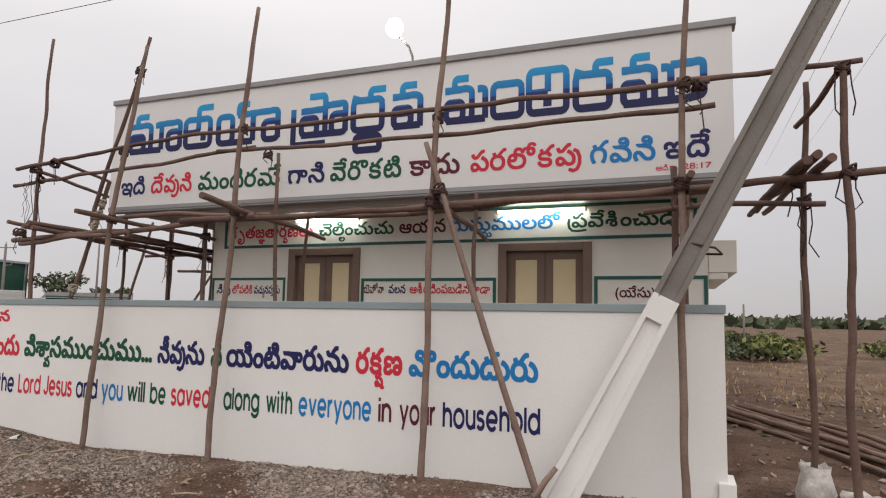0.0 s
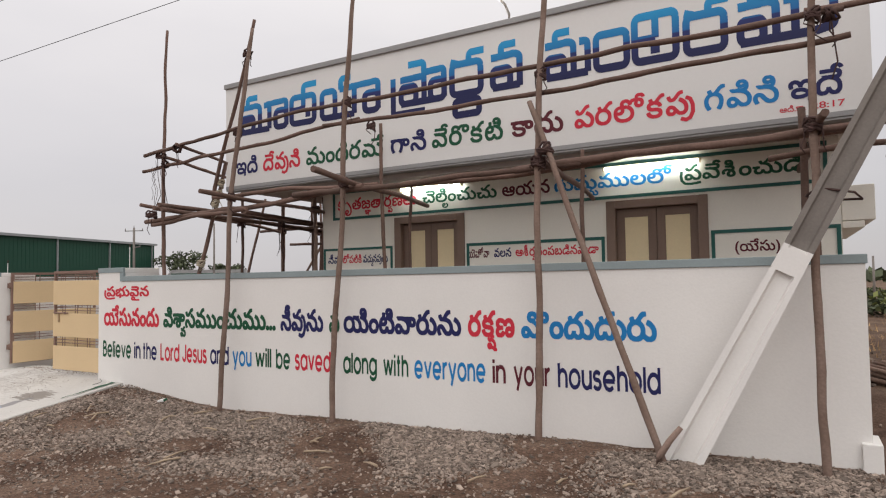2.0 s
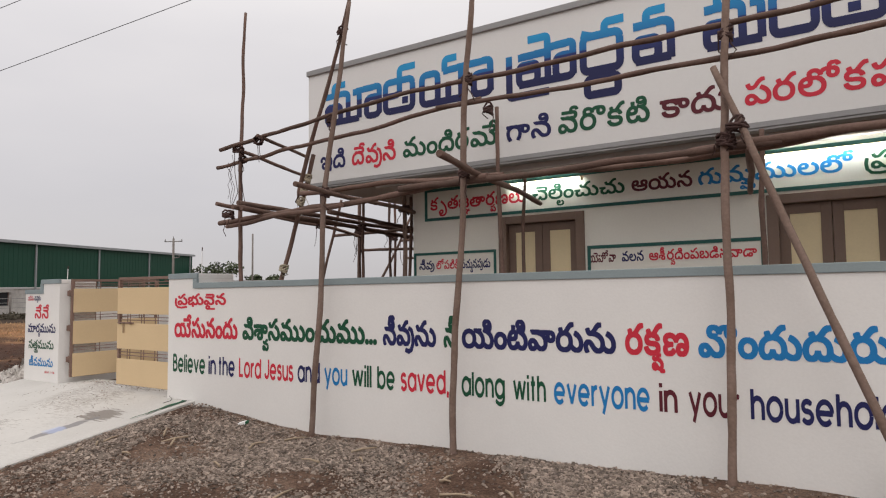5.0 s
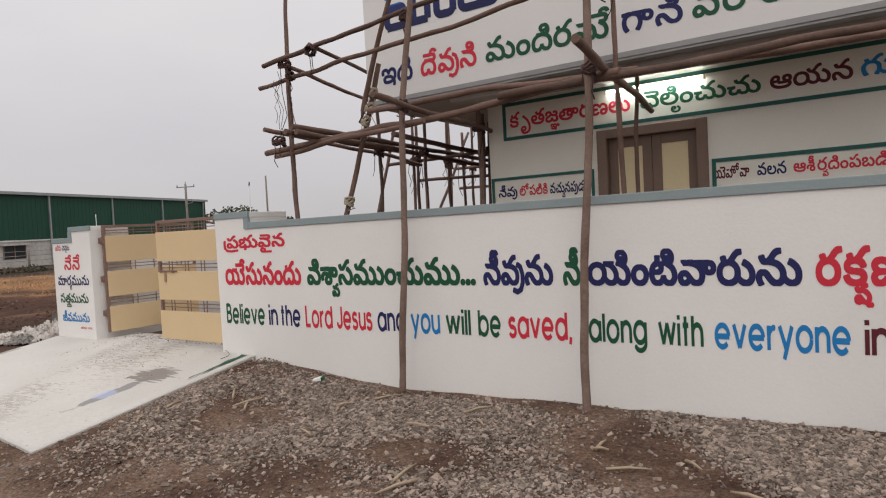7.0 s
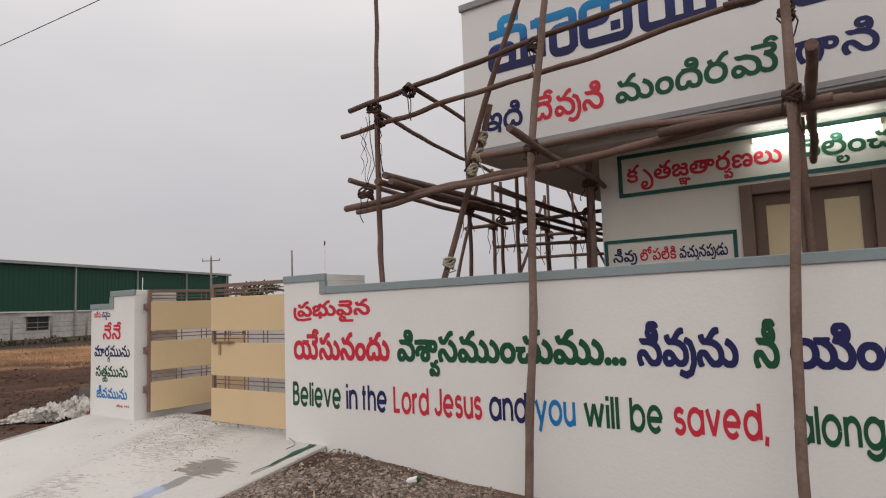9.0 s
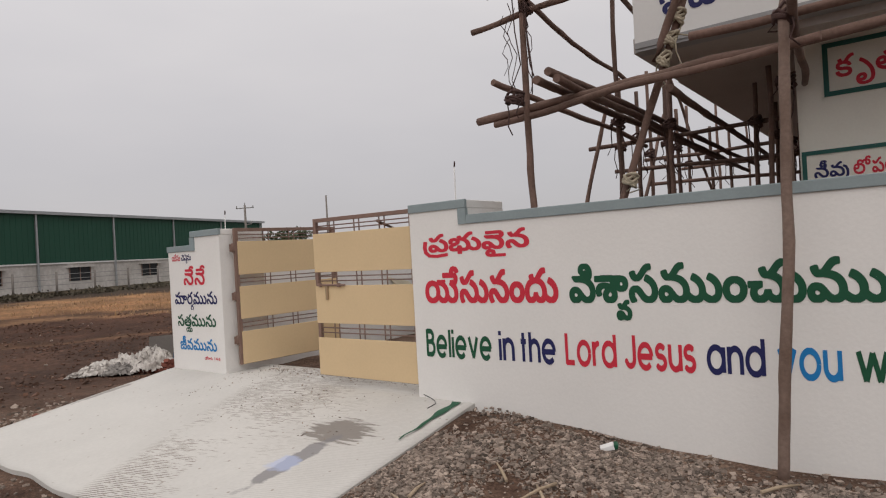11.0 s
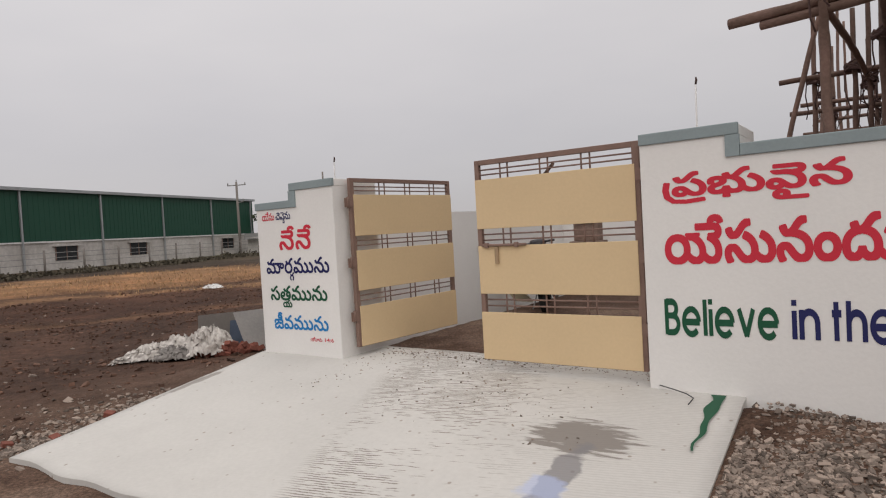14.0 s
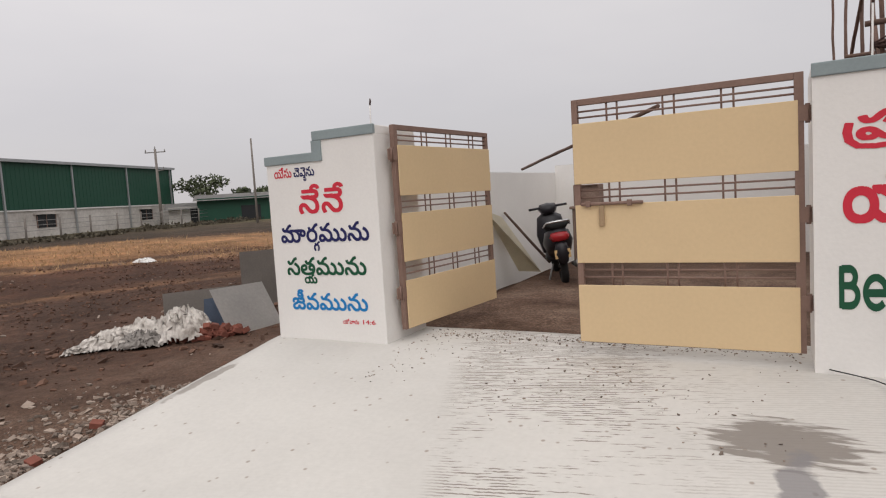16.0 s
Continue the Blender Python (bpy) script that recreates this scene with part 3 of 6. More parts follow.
# ---- painted scripture ----
for word, a, b, m in (("యేసునందు", -9.55, -8.24, M_RED), ("విశ్వాసముంచుము...", -8.15, -5.96, M_GREENP), ("నీవును", -5.88, -5.18, M_NAVY), ("నీ", -5.09, -4.93, M_GREENP),
                      ("యింటివారును", -4.87, -3.28, M_NAVY), ("రక్షణ", -3.2, -2.66, M_RED), ("పొందుదురు", -2.59, -1.25, M_BLUE)):
    lettering(word, a, b, 0.838, 0.26, FACE, m, wall, 0.036)
lettering("ప్రభువైన", -9.55, -8.47, 1.28, 0.15, FACE, M_RED, wall, 0.034)
for word, a, b, m in (("Believe", -9.57, -8.88, M_GREENP), ("in", -8.81, -8.66, M_NAVY), ("the", -8.6, -8.29, M_NAVY), ("Lord", -8.21, -7.8, M_RED), ("Jesus", -7.74, -7.24, M_RED),
                      ("and", -7.17, -6.81, M_NAVY), ("you", -6.74, -6.39, M_BLUE), ("will", -6.32, -6.04, M_GREENP), ("be", -5.96, -5.72, M_GREENP), ("saved,", -5.64, -5.03, M_RED),
                      ("along", -4.88, -4.39, M_GREENP), ("with", -4.3, -3.96, M_GREENP), ("everyone", -3.88, -3.0, M_BLUE), ("in", -2.92, -2.77, M_MAROON), ("your", -2.68, -2.29, M_MAROON), ("household", -2.21, -1.23, M_NAVY)):
    lettering(word, a, b, 0.358, 0.226, FACE, m, wall, 0.016, True)
for word, a, b, z, h, m in (("యేసు", -13.64, -13.45, 1.365, 0.075, M_RED), ("చెప్పెను", -13.43, -13.21, 1.365, 0.075, M_NAVY), ("నేనే", -13.4, -12.93, 1.06, 0.2, M_RED), ("మార్గమును", -13.62, -12.71, 0.82, 0.15, M_NAVY),
                            ("సత్యమును", -13.58, -12.76, 0.545, 0.145, M_GREENP), ("జీవమును", -13.55, -12.77, 0.25, 0.14, M_BLUE), ("యోహాను", -13.03, -12.87, 0.14, 0.035, M_RED)):
    lettering(word, a, b, z, h, FACE, m, left_pillar)
lettering("14:6", -12.83, -12.71, 0.14, 0.035, FACE, M_RED, left_pillar, 0.01, True)

# ---- prayer hall ----
hall = thing("prayer_hall", "cream single-storey prayer hall with a tall painted signboard parapet", "building")
BACK, SIGN = 7.98, 6.93


def hall_box(name, *a, **k):
    return box(name, *a, hall, **k)


def wall_with_openings(name, x0, x1, y0, y1, z0, z1, holes, material, parent):
    """A wall along x whose openings (x0, x1, z0, z1) go right through."""
    bm = bmesh.new()
    xs = sorted({x0, x1, *[h[0] for h in holes], *[h[1] for h in holes]})
    for a, b in zip(xs, xs[1:]):
        hole = next((h for h in holes if h[0] <= a and b <= h[1]), None)
        if hole:
            add_box(bm, a, b, y0, y1, z0, hole[2])
            add_box(bm, a, b, y0, y1, hole[3], z1)
        else:
            add_box(bm, a, b, y0, y1, z0, z1)
    bmesh.ops.remove_doubles(bm, verts=bm.verts, dist=0.0005)
    return part(name, bm, material, parent)


DOORS = ((-5.39, -4.21), (-2.19, -0.995))
front = wall_with_openings("front_wall", -6.78, 0.33, BACK, BACK + 0.22, -0.6, 3.2, [(a, b, 0.3, 2.375) for a, b in DOORS], M_CREAM, hall)
# west side wall in a darker grey-brown than the cream walls
hall_box("side_wall", -6.78, -6.56, BACK + 0.22, 17.5, -0.6, 3.2, M_DARKWALL)
hall_box("side_wall", 0.11, 0.33, BACK + 0.22, 17.5, -0.6, 3.2, M_CREAM)
hall_box("rear_wall", -6.56, 0.11, 17.28, 17.5, -0.6, 3.2, M_CREAM)
hall_box("interior_floor", -6.56, 0.11, BACK + 0.22, 17.28, 0.1, 0.3, M_SOFFIT)
hall_box("portico_floor", -6.78, 0.33, SIGN + 0.3, BACK, -0.6, 0.3, M_SOFFIT)
hall_box("portico_slab", -7.9, 0.5, SIGN + 0.16, BACK + 0.5, 2.90, 3.03, M_SOFFIT)
hall_box("roof_slab", -7.92, 0.5, BACK + 0.5, 17.5, 2.905, 3.035, M_SOFFIT)
hall_box("beam", -6.78, 0.33, SIGN + 0.17, SIGN + 0.4, 2.80, 2.90, M_SOFFIT)
hall_box("side_ledge", 0.335, 0.64, BACK + 0.05, BACK + 3, 1.98, 2.36, M_CREAM, bev=0.01)
hall_box("side_ledge", 0.335, 0.54, BACK + 0.05, BACK + 3, 1.9, 1.975, M_CREAM, bev=0.01)
sign = hall_box("signboard_wall", -7.835, 0.56, SIGN, SIGN + 0.16, 2.94, 4.47, M_SIGN)
bm = bmesh.new()
add_box(bm, -7.855, 0.6, SIGN - 0.03, SIGN + 0.19, 4.47, 4.545, bev=0.008)
part("coping", bm, M_SIGNGREY, sign, "grey coping band")
bm = bmesh.new()
add_box(bm, -7.835, 0.56, SIGN - 0.008, SIGN + 0.168, 2.885, 2.938, bev=0.004)
add_box(bm, -7.833, 0.558, SIGN + 0.002, SIGN + 0.166, 2.862, 2.883)
part("lower_band", bm, M_SIGNGREY, sign, "grey lower band")


def two_tone():
    """Sign blue above, navy below, with a narrow fade, following the lettering's line."""
    m = mat("blue_and_navy_sign_paint", (0.02, 0.20, 0.48), 0.5, 0.05, 6, 60, 0.03, coord="World")
    n, l = m.node_tree.nodes, m.node_tree.links
    pos = n.new("ShaderNodeNewGeometry")
    dot = n.new("ShaderNodeVectorMath")
    dot.operation = "DOT_PRODUCT"
    dot.inputs[1].default_value = (-SLOPE, 0, 1)
    l.new(pos.outputs["Position"], dot.inputs[0])
    r = n.new("ShaderNodeValToRGB")
    mr = n.new("ShaderNodeMapRange")
    mr.inputs["From Min"].default_value, mr.inputs["From Max"].default_value = 3.74 + SLOPE * 9.2, 4.26 + SLOPE * 9.2
    l.new(dot.outputs["Value"], mr.inputs["Value"])
    l.new(mr.outputs[0], r.inputs[0])
    e = r.color_ramp.elements
    e[0].position, e[0].color = 0.0, (0.014, 0.016, 0.075, 1)
    e[1].position, e[1].color = 1.0, (0.02, 0.30, 0.60, 1)
    for p, c in ((0.46, (0.02, 0.03, 0.14)), (0.49, (0.014, 0.13, 0.36))):
        x = e.new(p)
        x.color = (*c, 1)
    l.new(r.outputs[0], n["Principled BSDF"].inputs["Base Color"])
    return m


M_TWO = two_tone()
for word, a, b in (("mo rii yaa", -7.53, -4.9), ("praa rdha na", -4.74, -2.86), ("mam di ra mu", -2.6, 0.32)):
    block(word, a, b, 3.72, 0.525, SIGN, M_TWO, sign)
for word, a, b, m in (("ఇది", -7.61, -7.16, M_NAVY), ("దేవుని", -7.05, -6.32, M_RED), ("మందిరమే", -6.21, -4.86, M_GREENP), ("గాని", -4.75, -4.2, M_NAVY), ("వేరొకటి", -4.12, -3.13, M_GREENP), ("కాదు", -3.03, -2.38, M_MAROON),
                      ("పరలోకపు", -2.25, -0.97, M_RED), ("గవిని", -0.88, -0.2, M_BLUE), ("ఇదే", -0.12, 0.34, M_NAVY)):
    lettering(word, a, b, 3.115, 0.245, SIGN, m, sign)
lettering("ఆది.కా.", -0.2, 0.02, 2.99, 0.06, SIGN, M_RED, sign, 0.01)
lettering("28:17", 0.07, 0.34, 2.99, 0.06, SIGN, M_RED, sign, 0.01, True)

# band and panels on the front wall
def frame_border(x0, x1, z0, z1, w, parent):
    bm = bmesh.new()
    y0, y1 = BACK - 0.012, BACK - 0.002
    add_box(bm, x0, x1, y0, y1, z1 - w, z1)
    add_box(bm, x0, x1, y0, y1, z0, z0 + w)
    add_box(bm, x0, x0 + w, y0, y1, z0 + w, z1 - w)
    add_box(bm, x1 - w, x1, y0, y1, z0 + w, z1 - w)
    return part("border", bm, M_GREEN, parent, "dark green painted border")


frame_border(-6.57, 0.22, 2.405, 2.86, 0.04, front)
for word, a, b, m in (("కృతజ్ఞతార్పణలు", -6.48, -5.0, M_RED), ("చెల్లించుచు", -4.9, -3.7, M_GREENP), ("ఆయన", -3.62, -2.93, M_MAROON), ("గుమ్మములలో", -2.87, -1.38, M_BLUE), ("ప్రవేశించుడి", -1.3, 0.0, M_GREENP)):
    lettering(word, a, b, 2.56, 0.18, BACK, m, front)
frame_border(-6.765, -5.44, 1.2, 1.955, 0.035, front)
frame_border(-4.18, -2.22, 1.2, 1.935, 0.04, front)
frame_border(-0.97, 0.32, 1.2, 1.945, 0.04, front)
for word, a, b, z, m in (("నీవు", -6.68, -6.42, 1.72, M_NAVY), ("లోపలికి", -6.39, -6.02, 1.72, M_RED), ("వచ్చునపుడు", -5.99, -5.53, 1.72, M_NAVY), ("యెహోవా", -4.17, -3.83, 1.73, M_MAROON), ("వలన", -3.76, -3.5, 1.73, M_NAVY),
                         ("ఆశీర్వదింపబడినవాడా", -3.44, -2.3, 1.73, M_RED), ("(యేసు)", -0.72, -0.26, 1.69, M_MAROON), ("నే", -0.12, 0.02, 1.72, M_RED)):
    lettering(word, a, b, z, 0.12, BACK, m, front)


def hall_door(x0, x1):
    d = part("door", (lambda bm: (add_box(bm, x0, x0 + 0.11, BACK - 0.03, BACK + 0.2, 0.3, 2.375, bev=0.006), add_box(bm, x1 - 0.11, x1, BACK - 0.03, BACK + 0.2, 0.3, 2.375, bev=0.006),
              add_box(bm, x0 + 0.11, x1 - 0.11, BACK - 0.03, BACK + 0.2, 2.275, 2.375, bev=0.006), bm)[-1])(bmesh.new()), M_BROWN, hall, "brown-painted double door in a wide frame")
    mid = (x0 + x1) / 2
    for a, b in ((x0 + 0.112, mid - 0.003), (mid + 0.003, x1 - 0.112)):
        bm = bmesh.new()
        for q in ((a, a + 0.1, 0.32, 2.27), (b - 0.1, b, 0.32, 2.27), (a + 0.1, b - 0.1, 2.165, 2.27), (a + 0.1, b - 0.1, 0.32, 0.5), (a + 0.1, b - 0.1, 1.2, 1.32)):
            add_box(bm, q[0], q[1], BACK + 0.06, BACK + 0.1, q[2], q[3], bev=0.003)
        leaf = part("door_leaf", bm, M_BROWN, d)
        for z0, z1 in ((0.5, 1.2), (1.32, 2.165)):
            box("panel", a + 0.095, b - 0.095, BACK + 0.072, BACK + 0.092, z0, z1, M_PANEL, leaf, "pale yellow panel")
    return d


for a, b in DOORS:
    hall_door(a, b)


def tube_light(x0, x1):
    t = thing("tube_light", "glowing white fluorescent tube light on a slim batten", "light", "portico tube lights")
    box("batten", x0, x1, BACK - 0.055, BACK - 0.013, 2.785, 2.808, M_PANEL, t)
    bm = bmesh.new()
    tube(bm, [(x0 + 0.02, BACK - 0.08, 2.775 + lift(x0)), (x1 - 0.02, BACK - 0.08, 2.775 + lift(x1))], 0.016, 10)
    part("lamp", bm, M_TUBE, t)
    for x in (x0 + 0.01, x1 - 0.01):
        box("holder", x - 0.012, x + 0.012, BACK - 0.105, BACK - 0.05, 2.75, 2.80, M_PANEL, t)


M_TUBE = glow("fluorescent_glow", (0.92, 1.0, 0.98), 24)
tube_light(-5.25, -4.2)
tube_light(-2.2, -1.05)

# ---- gate ----
def gate_leaf(width, label):
    """A leaf hung at its local origin, running along local +x."""
    g = thing("gate_leaf", label, "gate", "iron gate leaves")
    z0, z1 = 0.055, 1.69
    bm = bmesh.new()
    for q in ((0, 0.05, z0, z1), (width - 0.04, width, z0, z1), (0.05, width - 0.04, z1 - 0.04, z1), (0.05, width - 0.04, z0, z0 + 0.04)):
        add_box(bm, q[0], q[1], -0.02, 0.02, q[2], q[3], False, 0.003)
    part("frame", bm, M_IRON, g, "brown-painted steel frame")
    for a, b in ((1.13, 1.53), (0.6, 0.99), (0.06, 0.45)):
        box("sheet", 0.03, width - 0.005, -0.032, -0.022, a, b, M_GATE, g, "pale yellow sheet panel", False, 0.003)
    for a, b in ((1.53, 1.65), (0.99, 1.13), (0.45, 0.6)):
        bm = bmesh.new()
        for k in (1, 2):
            z = a + (b - a) * k / 3
            tube(bm, [(0.04, 0, z), (width - 0.03, 0, z)], 0.007, 6)
        for f in (0.27, 0.32, 0.52, 0.57, 0.78, 0.83):
            tube(bm, [(width * f, 0, a - 0.02), (width * f, 0, b + 0.02)], 0.007, 6)
        part("grille", bm, M_IRON, g)
    for z in (0.3, 0.82, 1.4):
        bm = bmesh.new()
        tube(bm, [(-0.018, 0.0, z), (-0.018, 0.0, z + 0.11)], 0.013, 8)
        add_box(bm, -0.06, -0.02, -0.004, 0.004, z + 0.01, z + 0.1, False)
        add_box(bm, -0.02, 0.03, -0.027, -0.0205, z + 0.01, z + 0.1, False)
        part("hinge", bm, M_IRON, g, "brown barrel hinge")
    return g


M_HASP = mat("tan_hasp_paint", (0.36, 0.25, 0.15), 0.6, 0.1, 9, 70, 0.1)
right_leaf = gate_leaf(1.352, "closed pale yellow sheet-steel gate leaf with latch")
bm = bmesh.new()
tube(bm, [(0.9, -0.046, 0.995), (1.3, -0.046, 0.995)], 0.011, 8)
for x in (0.97, 1.24):
    add_box(bm, x, x + 0.03, -0.06, -0.034, 0.975, 1.015, False, 0.003)
part("bolt", bm, M_IRON, right_leaf, "brown sliding bolt")
bm = bmesh.new()
add_box(bm, 1.15, 1.185, -0.052, -0.036, 0.845, 0.985, False, 0.006)
part("hasp", bm, M_HASP, right_leaf, "tan painted hasp plate")
right_leaf.matrix_world = pose(-9.727, 6.16, 0, 0, 0, 180) @ Matrix.Scale(-1, 4, (0, 1, 0))
left_leaf = gate_leaf(1.5, "pale yellow sheet-steel gate leaf standing open inwards")
left_leaf.matrix_world = pose(-12.54, 6.2, 0.0, 0, 0, 84.5)

# ---- ramp ----
def make_ramp():
    bm = bmesh.new()
    nx, ny = 40, 30
    grid = []
    for j in range(ny + 1):
        row = []
        v = j / ny
        for i in range(nx + 1):
            u = i / nx
            x = (-13.8 + 0.15 * v) * (1 - u) + (-9.1 + 0.08 * v) * u
            y = 6.7 - v * (3.1 - 0.1 * math.sin(math.pi * u) + 0.12 * u) + 0.05 * noise.noise(Vector((u * 9, 0, 0))) * v
            z = -0.03 - 0.36 * max(0, (6.7 - y) / 3.45 - 0.19) / 0.81 + 0.006 * noise.noise(Vector((x * 2, y * 2, 0)))
            row.append(bm.verts.new((x, y, z)))
        grid.append(row)
    for j in range(ny):
        for i in range(nx):
            f = bm.faces.new((grid[j][i], grid[j + 1][i], grid[j + 1][i + 1], grid[j][i + 1]))
            f.smooth = True
    r = bmesh.ops.extrude_face_region(bm, geom=bm.faces[:])
    for v in r["geom"]:
        if isinstance(v, bmesh.types.BMVert):
            v.co.z -= 0.35
    bmesh.ops.recalc_face_normals(bm, faces=bm.faces[:])
    for f in bm.faces:
        f.smooth = abs(f.normal.z) > 0.6
    return tagged(obj("ramp", bm, M_RAMP), "whitewashed concrete gate ramp with stains", "ramp", kind="structure")


def ramp_finish(m):
    """Brushed-through whitewash: combed grooves and a wet grey spill."""
    n, l = m.node_tree.nodes, m.node_tree.links
    b = n["Principled BSDF"]
    pos = n.new("ShaderNodeNewGeometry").outputs["Position"]

    def spot(cx, cy, rx, ry, rough):
        sub, sc, ln = n.new("ShaderNodeVectorMath"), n.new("ShaderNodeVectorMath"), n.new("ShaderNodeVectorMath")
        sub.operation, sc.operation, ln.operation = "SUBTRACT", "MULTIPLY", "LENGTH"
        sub.inputs[1].default_value, sc.inputs[1].default_value = (cx, cy, 0), (1 / rx, 1 / ry, 0)
        l.new(pos, sub.inputs[0]), l.new(sub.outputs[0], sc.inputs[0]), l.new(sc.outputs[0], ln.inputs[0])
        nz = n.new("ShaderNodeTexNoise")
        nz.inputs["Scale"].default_value, nz.inputs["Detail"].default_value = 5, 6
        st = n.new("ShaderNodeMapping")
        st.inputs["Scale"].default_value = (1, 6 if rough else 1.5, 1)
        l.new(pos, st.inputs[0]), l.new(st.outputs[0], nz.inputs["Vector"])
        ad = n.new("ShaderNodeMath")
        ad.operation = "MULTIPLY_ADD"
        ad.inputs[1].default_value = 1.5
        l.new(nz.outputs["Fac"], ad.inputs[0]), l.new(ln.outputs["Value"], ad.inputs[2])
        mr = n.new("ShaderNodeMapRange")
        mr.inputs["From Min"].default_value, mr.inputs["From Max"].default_value = 1.62, 1.42
        l.new(ad.outputs[0], mr.inputs["Value"])
        return mr.outputs[0]

    def over(col, fac, rgb, k=1.0):
        x = n.new("ShaderNodeMix")
        x.data_type = "RGBA"
        f = n.new("ShaderNodeMath")
        f.operation = "MULTIPLY"
        f.inputs[1].default_value = k
        l.new(fac, f.inputs[0]), l.new(f.outputs[0], x.inputs["Factor"])
        l.new(col, x.inputs["A"])
        x.inputs["B"].default_value = (*rgb, 1)
        return x.outputs["Result"]

    col = b.inputs["Base Color"].links[0].from_socket
    # combed anti-slip grooves show as short broken dashes across the slope
    turn, mp, dash = n.new("ShaderNodeMapping"), n.new("ShaderNodeMapping"), n.new("ShaderNodeTexNoise")
    turn.inputs["Rotation"].default_value = (0, 0, -0.2)
    mp.inputs["Scale"].default_value = (9, 40, 15)
    l.new(pos, turn.inputs[0]), l.new(turn.outputs[0], mp.inputs[0]), l.new(mp.outputs[0], dash.inputs["Vector"])
    comb, tooth = n.new("ShaderNodeTexWave"), n.new("ShaderNodeMapRange")
    comb.wave_type, comb.bands_direction = "BANDS", "Y"
    comb.inputs["Scale"].default_value, comb.inputs["Distortion"].default_value, comb.inputs["Detail Scale"].default_value = 13.0, 2.2, 2.5
    l.new(turn.outputs[0], comb.inputs["Vector"]), l.new(comb.outputs["Fac"], tooth.inputs["Value"])
    tooth.inputs["From Min"].default_value, tooth.inputs["From Max"].default_value = 0.45, 0.8
    dash.inputs["Scale"].default_value, dash.inputs["Detail"].default_value = 1.0, 4
    patch = n.new("ShaderNodeTexNoise")
    patch.inputs["Scale"].default_value, patch.inputs["Detail"].default_value = 0.9, 4
    l.new(pos, patch.inputs["Vector"])
    mul = n.new("ShaderNodeMath")
    mul.operation = "MULTIPLY"
    l.new(dash.outputs["Fac"], mul.inputs[0]), l.new(patch.outputs["Fac"], mul.inputs[1])
    mr = n.new("ShaderNodeMapRange")
    mr.inputs["From Min"].default_value, mr.inputs["From Max"].default_value = 0.218, 0.262
    l.new(mul.outputs[0], mr.inputs["Value"])
    # the combing is bare on the middle and lower lengths, trowelled smooth towards the field
    side, sx, both = n.new("ShaderNodeMapRange"), n.new("ShaderNodeSeparateXYZ"), n.new("ShaderNodeMath")
    seam = n.new("ShaderNodeMath")
    seam.operation = "MULTIPLY_ADD"
    seam.inputs[1].default_value = 0.4
    l.new(pos, sx.inputs[0])
    l.new(sx.outputs["Y"], seam.inputs[0]), l.new(sx.outputs["X"], seam.inputs[2]), l.new(seam.outputs[0], side.inputs["Value"])
    side.inputs["From Min"].default_value, side.inputs["From Max"].default_value = -9.62, -9.45
    side.inputs["To Min"].default_value = 0.02
    east, zone = n.new("ShaderNodeMapRange"), n.new("ShaderNodeMath")
    l.new(sx.outputs["X"], east.inputs["Value"])
    east.inputs["From Min"].default_value, east.inputs["From Max"].default_value = -10.0, -10.6
    east.inputs["To Min"].default_value = 0.15
    zone.operation, both.operation = "MULTIPLY", "MULTIPLY"
    l.new(side.outputs[0], zone.inputs[0]), l.new(east.outputs[0], zone.inputs[1])
    rake = n.new("ShaderNodeMath")
    rake.operation = "MULTIPLY"
    l.new(mr.outputs[0], rake.inputs[0]), l.new(tooth.outputs[0], rake.inputs[1])
    l.new(zone.outputs[0], both.inputs[0]), l.new(rake.outputs[0], both.inputs[1])
    col = over(col, both.outputs[0], (0.19, 0.155, 0.13), 0.85)
    grain = n.new("ShaderNodeTexVoronoi")
    grain.inputs["Scale"].default_value = 8
    l.new(pos, grain.inputs["Vector"])
    sp = n.new("ShaderNodeMapRange")
    sp.inputs["From Min"].default_value, sp.inputs["From Max"].default_value = 0.12, 0.06
    l.new(grain.outputs["Distance"], sp.inputs["Value"])
    col = over(col, sp.outputs[0], (0.25, 0.2, 0.16), 0.7)
    # narrow grey-brown patch along the ramp's west edge
    col = over(col, spot(-13.66, 5.15, 0.07, 0.4, False), (0.24, 0.215, 0.19), 0.75)
    wet = spot(-9.86, 5.19, 0.4, 0.27, True)
    col = over(col, wet, (0.19, 0.165, 0.145), 0.85)
    run = spot(-9.79, 4.66, 0.11, 0.55, False)
    col = over(col, run, (0.2, 0.19, 0.195), 0.8)
    col = over(col, spot(-9.82, 4.6, 0.17, 0.15, False), (0.40, 0.46, 0.66), 0.6)
    l.new(col, b.inputs["Base Color"])


ramp_finish(M_RAMP)
ramp = make_ramp()

